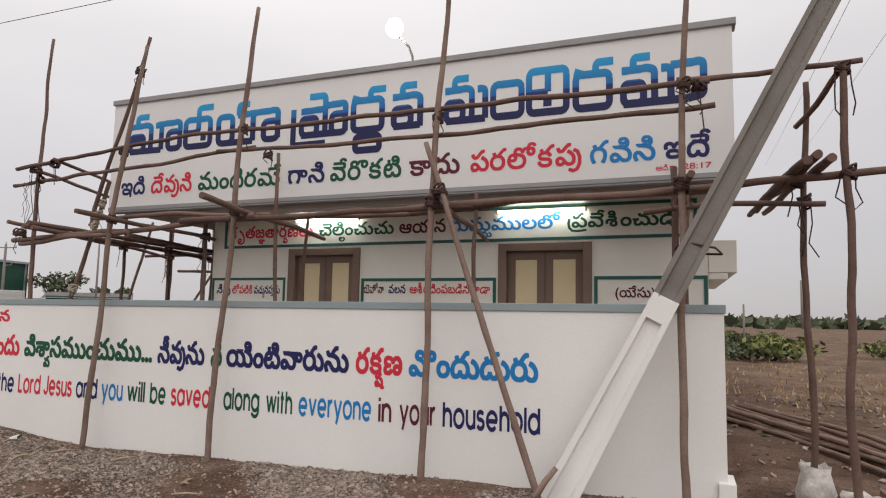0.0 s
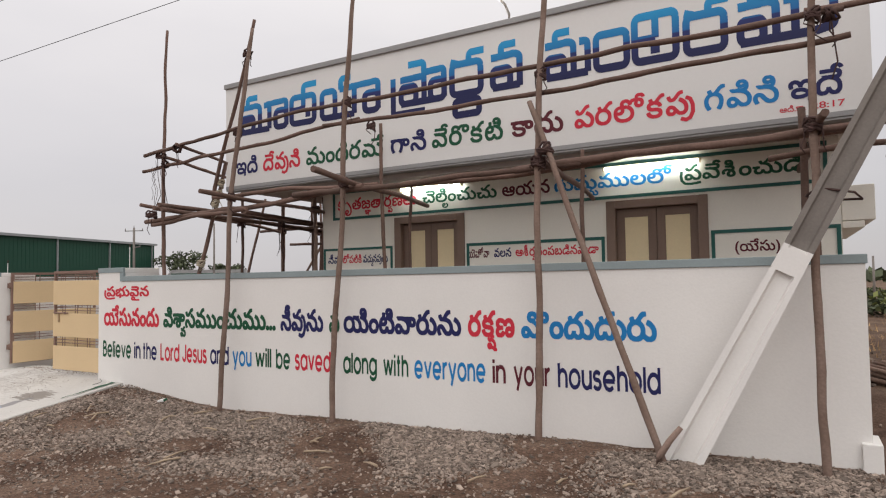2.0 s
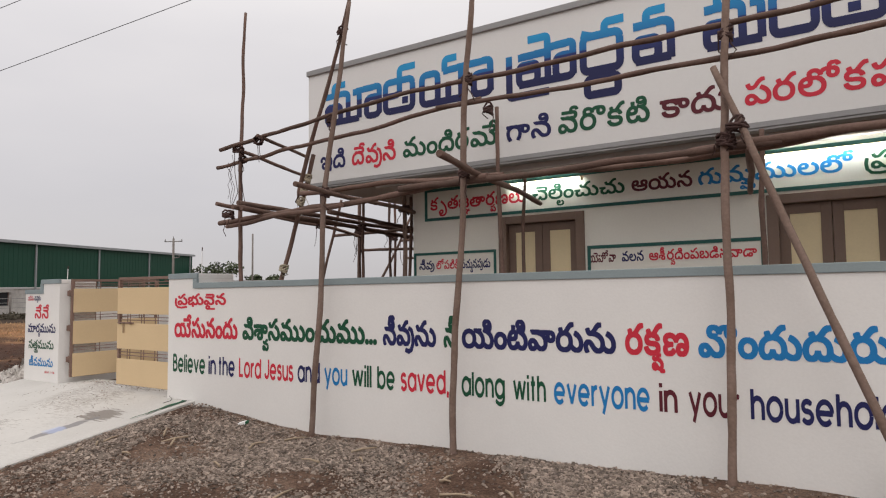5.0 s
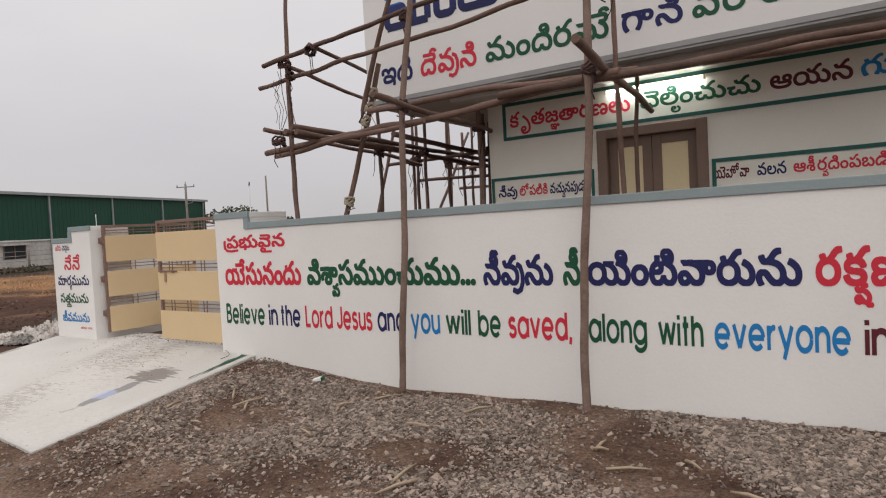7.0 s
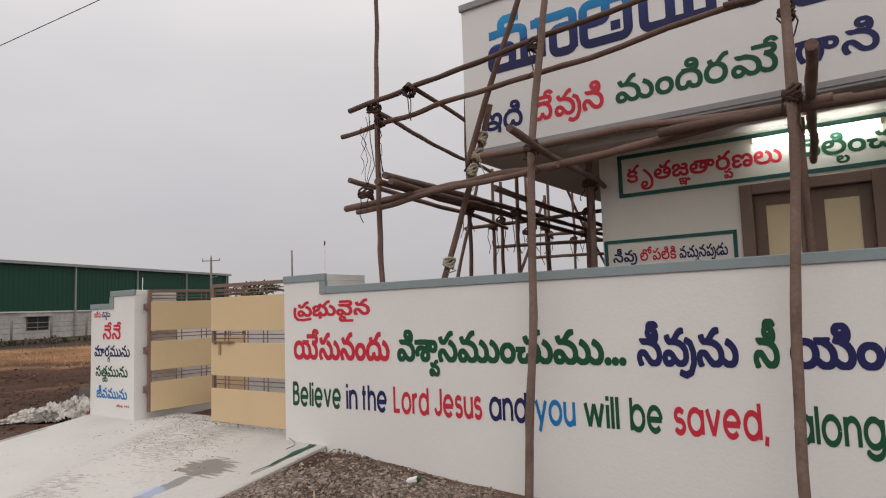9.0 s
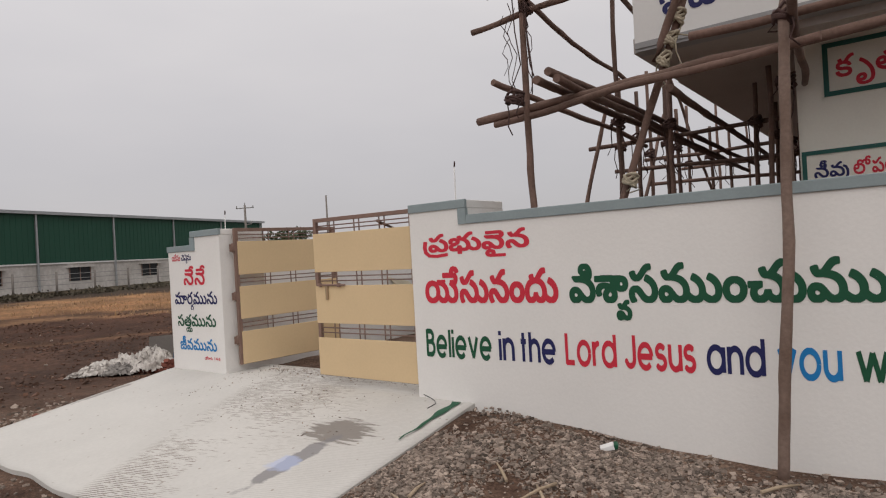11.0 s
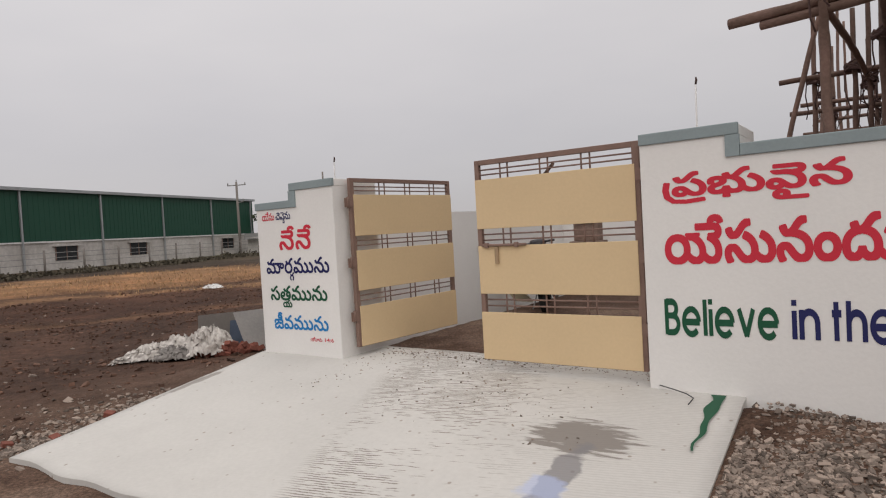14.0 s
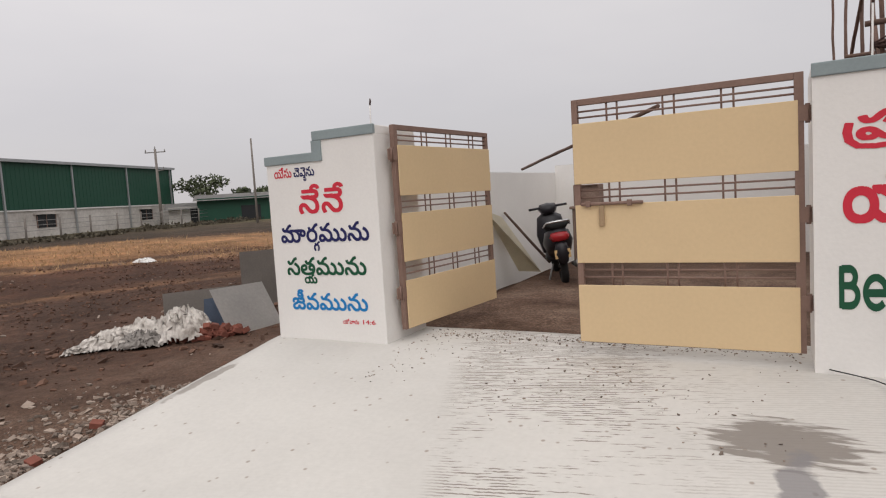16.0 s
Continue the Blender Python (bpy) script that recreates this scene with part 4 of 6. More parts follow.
# ---- timber scaffold ----
def crooked(a, b, r0, r1, seed, bend=0.02, step=0.13):
    """Points and radii of a slightly crooked round pole from a to b."""
    a, b = Vector(a), Vector(b)
    d = b - a
    n = max(3, int(d.length / step))
    side = d.cross(Vector((0.3, 0.5, 0.8))).normalized()
    up = d.cross(side).normalized()
    pts, rad = [], []
    for i in range(n + 1):
        t = i / n
        q = noise.noise_vector(Vector((seed * 3.7, t * d.length * 0.6, 0.5))) * bend * math.sin(math.pi * t) * 2
        q2 = noise.noise_vector(Vector((seed * 1.3, t * d.length * 2.5, 4.5))) * bend * 0.4
        pts.append(a + d * t + side * (q.x + q2.x) + up * (q.y + q2.y))
        knot = 1 + 0.1 * noise.noise(Vector((seed, t * d.length * 3, 9))) + 0.32 * max(0, noise.noise(Vector((seed * 2.1, t * d.length * 5.5, 2))) - 0.28)
        rad.append((r0 + (r1 - r0) * t) * knot)
    return pts, rad


SEED = [0]


def pole(name, a, b, r0=0.042, r1=0.034, parent=None, material=None, bend=0.03, label=""):
    SEED[0] += 1
    bm = bmesh.new()
    pts, rad = crooked(a, b, r0 * 0.75, r1 * 0.75, SEED[0], bend)
    tube(bm, pts, rad, 9, 0.14, SEED[0])
    return part(name, bm, material or M_POLE, parent, label)


def lashing(p, parent, axis=(0, 0, 1), r=0.048, turns=6, tail=0.18, material=None):
    """Rope wound several times round a joint, with a loose end."""
    SEED[0] += 1
    rnd = random.Random(SEED[0])
    p, axis = Vector(p), Vector(axis).normalized()
    a = axis.cross(Vector((0.2, 1, 0.1))).normalized()
    b = axis.cross(a)
    bm = bmesh.new()
    pts = []
    n = turns * 9
    for i in range(n + 1):
        t = 2 * math.pi * i / 9
        rr = r * (1 + 0.25 * (rnd.random() - 0.3))
        h = (i / n - 0.5) * 0.05 + 0.035 * math.sin(t + turns * i / n) * (0.5 + rnd.random())
        pts.append(p + a * math.cos(t) * rr + b * math.sin(t) * rr + axis * h)
    tube(bm, pts, 0.012, 5)
    for k in range(2):
        s = p + a * r * (1 - 2 * k) + b * r * 0.3
        L = tail * (0.5 + rnd.random())
        tube(bm, [s, s + Vector((rnd.uniform(-.03, .03), rnd.uniform(-.03, .03), -L * 0.4)), s + Vector((rnd.uniform(-.05, .05), rnd.uniform(-.05, .05), -L * 0.75)), s + Vector((rnd.uniform(-.06, .06), 0, -L))], 0.006, 4)
    return part("lashing", bm, material or M_ROPE, parent, "dark coir rope lashing")


scaffold = thing("scaffold", "lashed scaffold of crooked casuarina poles standing before the hall", "scaffold")


def P(kind, a, b, **k):
    return pole(kind, a, b, parent=scaffold, **k)


# uprights before the wall: foot, knee, head
for foot_p, knee, head, m in (((-6.71, 5.79, -0.25), (-6.57, 5.86, 2.58), (-6.3, 6.0, 4.83), M_POLE_PALE), ((-4.82, 5.76, -0.25), (-4.7, 5.9, 3.6), (-4.58, 5.95, 5.05), M_POLE_PALE),
                              ((-2.33, 5.8, -0.22), (-2.28, 5.88, 3.33), (-2.2, 5.96, 5.3), M_POLE_PALE), ((0.05, 5.74, -0.2), (0.05, 5.88, 2.7), (0.13, 5.97, 5.0), M_POLE_PALE)):
    SEED[0] += 1
    bm = bmesh.new()
    p1, r1 = crooked(foot_p, knee, 0.034, 0.031, SEED[0], 0.03)
    p2, r2 = crooked(knee, head, 0.031, 0.024, SEED[0] + 40, 0.03)
    tube(bm, p1 + p2[1:], r1 + r2[1:], 10, 0.12, SEED[0])
    up = part("upright", bm, m, scaffold, "pale weathered upright pole")
lashing((-6.58, 5.88, 2.58), scaffold)
lashing((-4.72, 5.88, 2.62), scaffold)
lashing((-2.29, 5.86, 2.62), scaffold, r=0.062, turns=8)
lashing((0.05, 5.88, 2.68), scaffold, r=0.062, turns=8)
lashing((-4.7, 5.93, 3.58), scaffold)
lashing((-2.27, 5.91, 3.5), scaffold)
lashing((0.08, 5.93, 3.6), scaffold)
# raking strut
P("brace", (-1.12, 5.58, -0.12), (-2.36, 5.82, 3.22), material=M_POLE_PALE, r0=0.043, r1=0.036, bend=0.015)
lashing((-2.2, 5.8, 2.72), scaffold, (-0.36, 0.06, 0.93), r=0.065)
# uprights behind the wall
P("upright", (-8.56, 6.36, -0.2), (-8.6, 6.38, 3.4), r0=0.045, r1=0.036)
P("upright", (-8.6, 6.38, 3.3), (-8.56, 6.41, 5.4), r0=0.035, r1=0.026, bend=0.05)
P("upright", (-4.79, 6.74, -0.1), (-4.76, 6.72, 3.5), r0=0.036, r1=0.03)
P("upright", (-4.8, 7.5, 0.3), (-4.78, 7.5, 2.85), r0=0.032, r1=0.027)
P("upright", (-2.12, 6.72, -0.1), (-2.1, 6.7, 2.86), r0=0.036, r1=0.03)
P("upright", (-0.02, 6.62, -0.1), (-0.02, 6.6, 3.0), r0=0.05, r1=0.042)
P("upright", (0.08, 6.75, -0.1), (0.1, 6.72, 2.85), r0=0.036, r1=0.03)
P("upright", (-6.86, 7.86, -0.1), (-6.84, 7.84, 2.86), r0=0.05, r1=0.042, material=M_POLE_PALE)
P("upright", (-7.05, 8.3, -0.1), (-7.04, 8.3, 2.86), r0=0.036, r1=0.032)
# twin brace crossing behind the wall at the corner
P("brace", (-8.35, 6.34, 0.0), (-7.22, 6.38, 3.2), r0=0.042, r1=0.036)
P("brace", (-7.5, 6.36, 2.6), (-6.33, 6.07, 4.98), r0=0.038, r1=0.028)
for z in (2.6, 2.75, 2.9):
    lashing((-7.44 + (z - 2.6) * 0.4, 6.37, z), scaffold, (0.3, 0, 1), r=0.042, tail=0.2, material=M_ROPE_PALE)
lashing((-7.74, 6.37, 1.75), scaffold, (0.3, 0, 1), tail=0.1, material=M_ROPE_PALE)
lashing((-6.5, 6.1, 4.55), scaffold, (0.35, 0, 1))
# upper ledgers
P("ledger", (-8.86, 6.25, 3.44), (-4.62, 5.98, 3.62), r0=0.036, r1=0.03, bend=0.05)
P("ledger", (-4.95, 5.95, 3.59), (0.3, 6.0, 3.63), r0=0.032, r1=0.038, bend=0.04)
P("ledger", (-9.14, 6.42, 3.24), (-4.6, 6.02, 3.4), r0=0.036, r1=0.03, bend=0.05)
P("ledger", (-5.1, 5.98, 3.36), (0.34, 6.0, 3.4), r0=0.03, r1=0.036, bend=0.04)
P("ledger", (0.02, 5.98, 3.66), (1.5, 6.12, 3.72), r0=0.036, r1=0.032)
lashing((-8.59, 6.33, 3.42), scaffold, (0, 0, 1), r=0.065, tail=0.6)
lashing((-8.57, 6.4, 3.3), scaffold, (1, 0, 0.1), tail=0.4)
lashing((0.2, 5.98, 3.6), scaffold, (1, 0, 0), tail=0.4)
# lower ledgers carrying the working level
P("ledger", (-9.17, 6.5, 2.44), (-4.5, 5.96, 2.58), r0=0.05, r1=0.042, bend=0.04)
P("ledger", (-8.97, 6.46, 2.38), (-6.4, 5.97, 2.44), r0=0.04, r1=0.036)
P("ledger", (-5.6, 6.0, 2.55), (-1.9, 5.98, 2.6), r0=0.048, r1=0.04, bend=0.04)
P("ledger", (-2.6, 5.98, 2.58), (1.7, 6.0, 2.75), r0=0.05, r1=0.042, bend=0.04)
P("ledger", (-3.9, 6.08, 2.56), (0.4, 6.1, 2.66), r0=0.04, r1=0.036, bend=0.04)
P("ledger", (-7.18, 6.1, 2.66), (-4.4, 6.12, 2.6), r0=0.04, r1=0.036, bend=0.04)
P("ledger", (-0.3, 6.45, 2.52), (1.25, 6.45, 2.56), r0=0.038, r1=0.034)
# putlogs running back to the hall
for a, b, r in (((-6.46, 5.28, 2.6), (-6.7, 7.9, 2.56), 0.04), ((-4.56, 5.15, 2.67), (-4.74, 7.86, 2.53), 0.046), ((-2.1, 5.75, 2.52), (-2.33, 7.9, 2.46), 0.042), ((0.12, 5.6, 2.72), (-0.05, 7.9, 2.6), 0.042),
                ((-8.75, 6.1, 2.66), (-8.42, 8.85, 2.35), 0.036), ((-8.62, 6.42, 3.42), (-8.6, 9.0, 3.12), 0.034), ((-7.98, 6.12, 3.5), (-7.9, 7.9, 3.2), 0.03)):
    P("putlog", a, b, r0=r, r1=r * 0.9)
lashing((-8.0, 6.17, 3.44), scaffold, (0, 1, 0), tail=0.25)
lashing((-8.6, 6.18, 2.5), scaffold, (0, 0, 1), r=0.07, tail=0.3)
lashing((-6.84, 7.84, 2.6), scaffold, (0, 0, 1), r=0.07, tail=0.3)
# working level along the hall's side
for x0, x1, z in ((-8.3, -8.25, 2.57), (-8.2, -8.05, 2.61), (-8.13, -8.2, 2.54), (-7.62, -7.7, 2.56)):
    P("platform_pole", (x0, 6.0 if x0 < -8 else 7.1, z), (x1 + 0.1, 12.9, z - 0.25), r0=0.046, r1=0.036, bend=0.018)
for y, za, zb in ((8.97, 2.42, 2.46), (9.8, 2.2, 2.16), (11.0, 2.45, 2.48), (11.2, 2.1, 2.05), (12.9, 2.45, 2.46)):
    P("putlog", (-9.16, y, za), (-6.95, y, zb), r0=0.036, r1=0.032, bend=0.015)
for x, y, top in ((-8.9, 9.3, 3.3), (-8.9, 10.4, 3.6), (-8.88, 11.2, 3.9), (-8.9, 12.3, 3.4), (-8.9, 14.4, 4.6), (-8.92, 17.2, 4.9), (-8.55, 8.9, 3.0), (-8.32, 7.7, 3.9), (-8.0, 8.3, 4.1), (-8.42, 9.6, 3.8), (-8.45, 10.1, 2.95), (-8.4, 11.6, 2.9),
                  (-7.3, 8.9, 2.85), (-7.25, 11.0, 2.85), (-7.2, 12.9, 2.85), (-7.3, 10.2, 2.85), (-8.4, 12.9, 3.1), (-7.3, 12.2, 2.85)):
    P("upright", (x, y, -0.2), (x + 0.03, y, top), r0=0.036, r1=0.03, bend=0.025)
    if y < 14:
        lashing((x + 0.02, y - 0.02, 2.45), scaffold, (0, 0, 1), r=0.06, tail=0.4)
P("brace", (-9.2, 8.5, 1.2), (-8.76, 8.7, 3.0), r0=0.034, r1=0.03)
P("brace", (-8.95, 9.4, 0.9), (-8.88, 11.1, 3.1), r0=0.034, r1=0.03)
P("brace", (-8.95, 14.3, 1.9), (-8.88, 11.3, 3.9), r0=0.034, r1=0.03)
lashing((-6.56, 5.98, 3.46), scaffold, tail=0.3)
lashing((-4.76, 6.5, 3.42), scaffold, tail=0.2)
# loose strands hanging from the corner post
for k, (dx, top, low) in enumerate(((-0.1, 3.36, 2.6), (-0.06, 3.3, 2.5), (0.09, 3.3, 2.55), (-0.13, 3.25, 2.75))):
    bm = bmesh.new()
    q = [(-8.6 + dx + 0.035 * math.sin(i * 1.7 + k), 6.3 + 0.02 * math.cos(i + k), top + (low - top) * i / 8) for i in range(9)]
    tube(bm, q, 0.004, 4)
    part("rope_strand", bm, M_ROPE, scaffold)
# right-hand bay
P("upright", (1.11, 6.6, 0.05), (1.14, 6.55, 3.72), r0=0.042, r1=0.034, bend=0.04)
P("upright", (1.3, 5.92, 0.05), (1.31, 5.9, 3.62), r0=0.044, r1=0.038, bend=0.06)
P("brace", (1.3, 5.92, 3.6), (1.05, 6.55, 3.3), r0=0.036, r1=0.032)
for x, z in ((0.98, 2.78), (1.06, 2.82), (1.15, 2.79)):
    P("platform_pole", (x, 5.62, z), (x - 0.17, 8.4, z - 0.02), r0=0.05, r1=0.04)
for p in ((1.1, 6.55, 2.6), (1.32, 5.92, 2.72), (1.31, 5.92, 3.6), (1.0, 6.3, 2.74)):
    lashing(p, scaffold, tail=0.5)


# ---- leaning concrete utility pole ----
def leaning_pole():
    t = thing("utility_pole", "leaning grey concrete utility pole, its foot whitewashed, roped to the scaffold", "pole")
    a, b = Vector((-1.06, 5.66, -0.2)), Vector((1.86, 5.92, 5.45))
    d = (b - a).normalized()
    side = d.cross(Vector((0, 1, 0))).normalized()
    front = side.cross(d).normalized()
    if front.y > 0:
        front = -front

    def section(p, w, dep):
        # recessed channel section
        o = []
        for u, v in ((-1, 1), (-1, -1), (1, -1), (1, 1), (0.62, 1), (0.5, 0.45), (-0.5, 0.45), (-0.62, 1)):
            o.append(p + side * u * w / 2 + front * v * dep / 2)
        return o

    def length(t0, t1, m, name, plug0, plug1):
        bm = bmesh.new()
        rows = []
        n = 8
        for i in range(n + 1):
            s = t0 + (t1 - t0) * i / n
            w, dep = 0.30 - 0.036 * min(s, 2.2) - 0.006 * max(0, s - 2.2), 0.17 - 0.004 * s
            rows.append([bm.verts.new(q) for q in section(a + d * s, w, dep)])
        for r0, r1 in zip(rows, rows[1:]):
            for k in range(8):
                bm.faces.new((r0[k], r0[(k + 1) % 8], r1[(k + 1) % 8], r1[k]))
        bm.faces.new(rows[0][::-1]), bm.faces.new(rows[-1])
        bmesh.ops.recalc_face_normals(bm, faces=bm.faces[:])
        return part(name, bm, m, t)
    L = (b - a).length
    cut = 2.12
    length(0, cut, M_WALL, "painted_foot", 0, 0)["label"] = "whitewashed lower length"
    length(cut, L, M_CONCRETE, "shaft", 0, 0)
    # solid bridge across the channel near the top of the whitewash
    bm = bmesh.new()
    c = a + d * (cut - 0.12)
    r = bmesh.ops.create_cube(bm, size=1)
    for v in r["verts"]:
        q = v.co.copy()
        v.co = c + d * q.z * 0.2 + side * q.x * 0.16 + front * (0.045 + q.y * 0.07)
    part("web", bm, M_WALL, t)
    return t


leaning_pole()
rope = thing("tie_rope", "coir rope tying the leaning pole to an upright", "rope")
bm = bmesh.new()
tube(bm, [(0.0, 5.8, 2.12), (0.06, 5.75, 2.16), (0.3, 5.7, 2.1), (0.36, 5.85, 2.06), (0.1, 5.98, 2.08), (-0.02, 5.95, 2.12), (0.0, 5.8, 2.12)], 0.01, 5)
part("strand", bm, M_ROPE, rope)
# a broken stub of timber leaning at its foot
stub = thing("timber_stub", "short split timber stub leaning at the pole's foot", "wood")
pole("log", (-1.2, 5.45, -0.14), (-0.98, 5.5, 0.24), 0.045, 0.03, stub, M_POLE_PALE)


# ---- lamp on the parapet and stubs on the gate pillars ----
def parapet_lamp():
    t = thing("parapet_lamp", "bright white lamp on a bent grey bracket", "lamp")
    bm = bmesh.new()
    tube(bm, [(-3.06, 7.02, 4.5), (-3.06, 7.02, 4.68), (-3.1, 6.99, 4.8), (-3.2, 6.93, 4.92)], 0.016, 8)
    part("bracket", bm, M_CONCRETE, t)
    bm = bmesh.new()
    bmesh.ops.create_uvsphere(bm, u_segments=16, v_segments=10, radius=0.1)
    for v in bm.verts:
        v.co = Vector((v.co.x * 1.1, v.co.y, v.co.z * 1.25)) + Vector((-3.26, 6.9, 5.03))
    part("bulb", bm, M_BULB, t, smooth=True)


M_BULB = glow("lamp_glow", (1.0, 0.98, 0.95), 60)
parapet_lamp()


def conduit(x, y, z0, z1):
    t = thing("conduit_stub", "thin white conduit stub with a dark fitting on a gate pillar", "conduit", "pillar conduits")
    bm = bmesh.new()
    tube(bm, [(x, y, z0), (x + 0.004, y, z1 - 0.05)], 0.006, 6)
    part("conduit", bm, M_SIGN, t)
    bm = bmesh.new()
    tube(bm, [(x + 0.004, y, z1 - 0.05), (x + 0.01, y, z1 - 0.02), (x + 0.008, y, z1)], [0.007, 0.008, 0.005], 8)
    part("fitting", bm, M_ROPE, t)


conduit(-9.38, 6.36, 1.69, 2.1)
conduit(-12.76, 6.25, 1.68, 1.92)

# ---- loose gravel ----
M_STONE = mat("gravel_stone", (0.285, 0.228, 0.188), 0.9, 0.2, 8, 60, 0.3, tint=(0.13, 0.095, 0.08), coord="World")


def island_shift(m, lo, hi):
    n, l = m.node_tree.nodes, m.node_tree.links
    b = n["Principled BSDF"]
    src = b.inputs["Base Color"].links[0].from_socket
    g = n.new("ShaderNodeNewGeometry")
    r = n.new("ShaderNodeMapRange")
    r.inputs["To Min"].default_value, r.inputs["To Max"].default_value = lo, hi
    h = n.new("ShaderNodeHueSaturation")
    l.new(g.outputs["Random Per Island"], r.inputs["Value"])
    l.new(src, h.inputs["Color"]), l.new(r.outputs[0], h.inputs["Value"])
    l.new(h.outputs[0], b.inputs["Base Color"])


island_shift(M_STONE, 0.35, 1.5)
CUBE = [Vector((x, y, z)) for x in (-1, 1) for y in (-1, 1) for z in (-1, 1)]
CUBE_F = [(0, 1, 3, 2), (4, 6, 7, 5), (0, 4, 5, 1), (2, 3, 7, 6), (0, 2, 6, 4), (1, 5, 7, 3)]


def on_ramp(x, y):
    return -13.75 < x < -9.06 and 3.6 < y < 6.8


def gravel(name, label, count, xa, xb, ya, yb, smin, smax, seed, density, material, top=None):
    rnd = random.Random(seed)
    verts, faces = [], []
    made = 0
    while made < count:
        x, y = rnd.uniform(xa, xb), rnd.uniform(ya, yb)
        if (on_ramp(x, y) and not top) or rnd.random() > density(x, y):
            continue
        made += 1
        s = smin + (smax - smin) * rnd.random() ** 3
        m = Matrix.Translation((x, y, (top or ground_z)(x, y) + s * 0.25)) @ Euler((rnd.uniform(-.5, .5), rnd.uniform(-.5, .5), rnd.uniform(0, 6.3))).to_matrix().to_4x4()
        k = len(verts)
        sx, sy, sz = s * rnd.uniform(0.7, 1.5), s * rnd.uniform(0.5, 1), s * rnd.uniform(0.3, 0.65)
        for c in CUBE:
            j = Vector((c.x * sx * rnd.uniform(0.45, 1), c.y * sy * rnd.uniform(0.45, 1), c.z * sz * rnd.uniform(0.45, 1)))
            verts.append(m @ j)
        faces += [tuple(i + k for i in f) for f in CUBE_F]
    me = bpy.data.meshes.new(name)
    me.from_pydata(verts, [], faces)
    me.materials.append(material)
    return tagged(new(name, me), label, "gravel", kind="stuff")


def heap(x, y):
    e = smooth(-4.0, -1.5, x)
    band = math.exp(-((y - 5.0 - 0.55 * e) / (0.95 - 0.5 * e)) ** 2)
    return min(1, max(0.02, band * (0.42 + 1.7 * noise.noise(Vector((x * 0.75, y * 0.9, 2.2)))) + 0.22 * noise.noise(Vector((x * 1.6, y * 1.6, 7)))))


gravel("gravel", "grey-brown crushed stone gravel spread before the wall", 60000, -9.03, 1.0, 3.0, 6.03, 0.007, 0.024, 3, heap, M_STONE)
gravel("gravel_spill", "loose stones scattered over bare earth", 7000, -12, 2.5, 0.5, 4.4, 0.008, 0.026, 4, lambda x, y: 0.5 + 0.5 * noise.noise(Vector((x, y, 0))), M_STONE)
gravel("rubble_strip", "grey rubble beside the ramp", 3600, -15.6, -13.3, 1.8, 5.4, 0.008, 0.034, 5, lambda x, y: max(0.03, math.exp(-((x + 14.2 + 0.3 * (4.0 - y)) / 0.5) ** 2) * (0.6 + 0.8 * noise.noise(Vector((x * 1.5, y * 1.5, 4))))), M_STONE)
gravel("large_gravel", "larger broken stones among the gravel", 170, -9.0, 0.8, 3.2, 5.9, 0.02, 0.045, 6, heap, M_STONE)


def ramp_top(x, y):
    return -0.03 - 0.36 * max(0, (6.7 - y) / 3.45 - 0.19) / 0.81


gravel("gate_grit", "brown grit and crumbs scattered on the whitewashed ramp", 800, -12.5, -9.75, 5.0, 6.68, 0.004, 0.011, 12, lambda x, y: math.exp(-((y - 6.5) / 0.14) ** 2) + 0.25 * max(0, 0.3 + noise.noise(Vector((x * 1.3, y * 1.3, 3)))), M_STONE, ramp_top)
M_TWIG = mat("dry_splinter", (0.40, 0.31, 0.22), 0.9, 0.2, 10, 60, 0.2)
rnd = random.Random(8)
for k in range(26):
    x, y, a = rnd.uniform(-8.6, -0.5), rnd.uniform(3.9, 5.5), rnd.uniform(0, 6.3)
    L = rnd.uniform(0.1, 0.3)
    t = thing("splinter", "pale dry splinter of wood lying on the gravel", "wood", "wood splinters")
    bm = bmesh.new()
    p = Vector((x, y, ground_z(x, y) + 0.025))
    q = p + Vector((math.cos(a), math.sin(a), 0.05)) * L
    q.z = ground_z(q.x, q.y) + 0.03
    tube(bm, [p, (p + q) / 2 + Vector((0, 0, 0.01)), q], [0.012, 0.011, 0.006], 5)
    part("stick", bm, M_TWIG, t)

def litter():
    t = thing("packet", "crushed white and green packet lying on the gravel", "litter")
    z = ground_z(-7.77, 5.75) + 0.03
    for name, m, x0, x1 in (("wrapper", M_SIGN, -0.065, 0.03), ("stripe", M_GREENP, 0.031, 0.06)):
        bm = bmesh.new()
        add_box(bm, x0, x1, -0.032, 0.032, -0.016, 0.016, False, 0.008)
        for v in bm.verts:
            v.co += noise.noise_vector(v.co * 40) * 0.006
            v.co = pose(-7.77, 5.75, z, 8, -12, 24) @ v.co
        part(name, bm, m, t)


litter()

# ---- west: warehouse, sheds, field ----
M_CLAD = mat("green_cladding", (0.018, 0.075, 0.048), 0.5, 0.08, 0.3, 8, 0.1, coord="World")
M_BLOCK = mat("whitewashed_blockwork", (0.58, 0.55, 0.52), 0.9, 0.24, 0.5, 4, 0.2, tint=(0.34, 0.31, 0.28), coord="World")
M_DARKGLASS = mat("dark_window_glass", (0.03, 0.032, 0.035), 0.25, 0.1, 1, 10, 0.0, coord="World")
M_SHEET = mat("grey_metal_sheet", (0.30, 0.29, 0.28), 0.6, 0.15, 2, 30, 0.15, coord="World")
M_PALESHEET = mat("pale_grey_board", (0.42, 0.40, 0.38), 0.7, 0.15, 2, 30, 0.15, coord="World")
M_GALV = mat("galvanised_steel", (0.42, 0.43, 0.44), 0.45, 0.1, 2, 30, 0.1, metal=0.6)
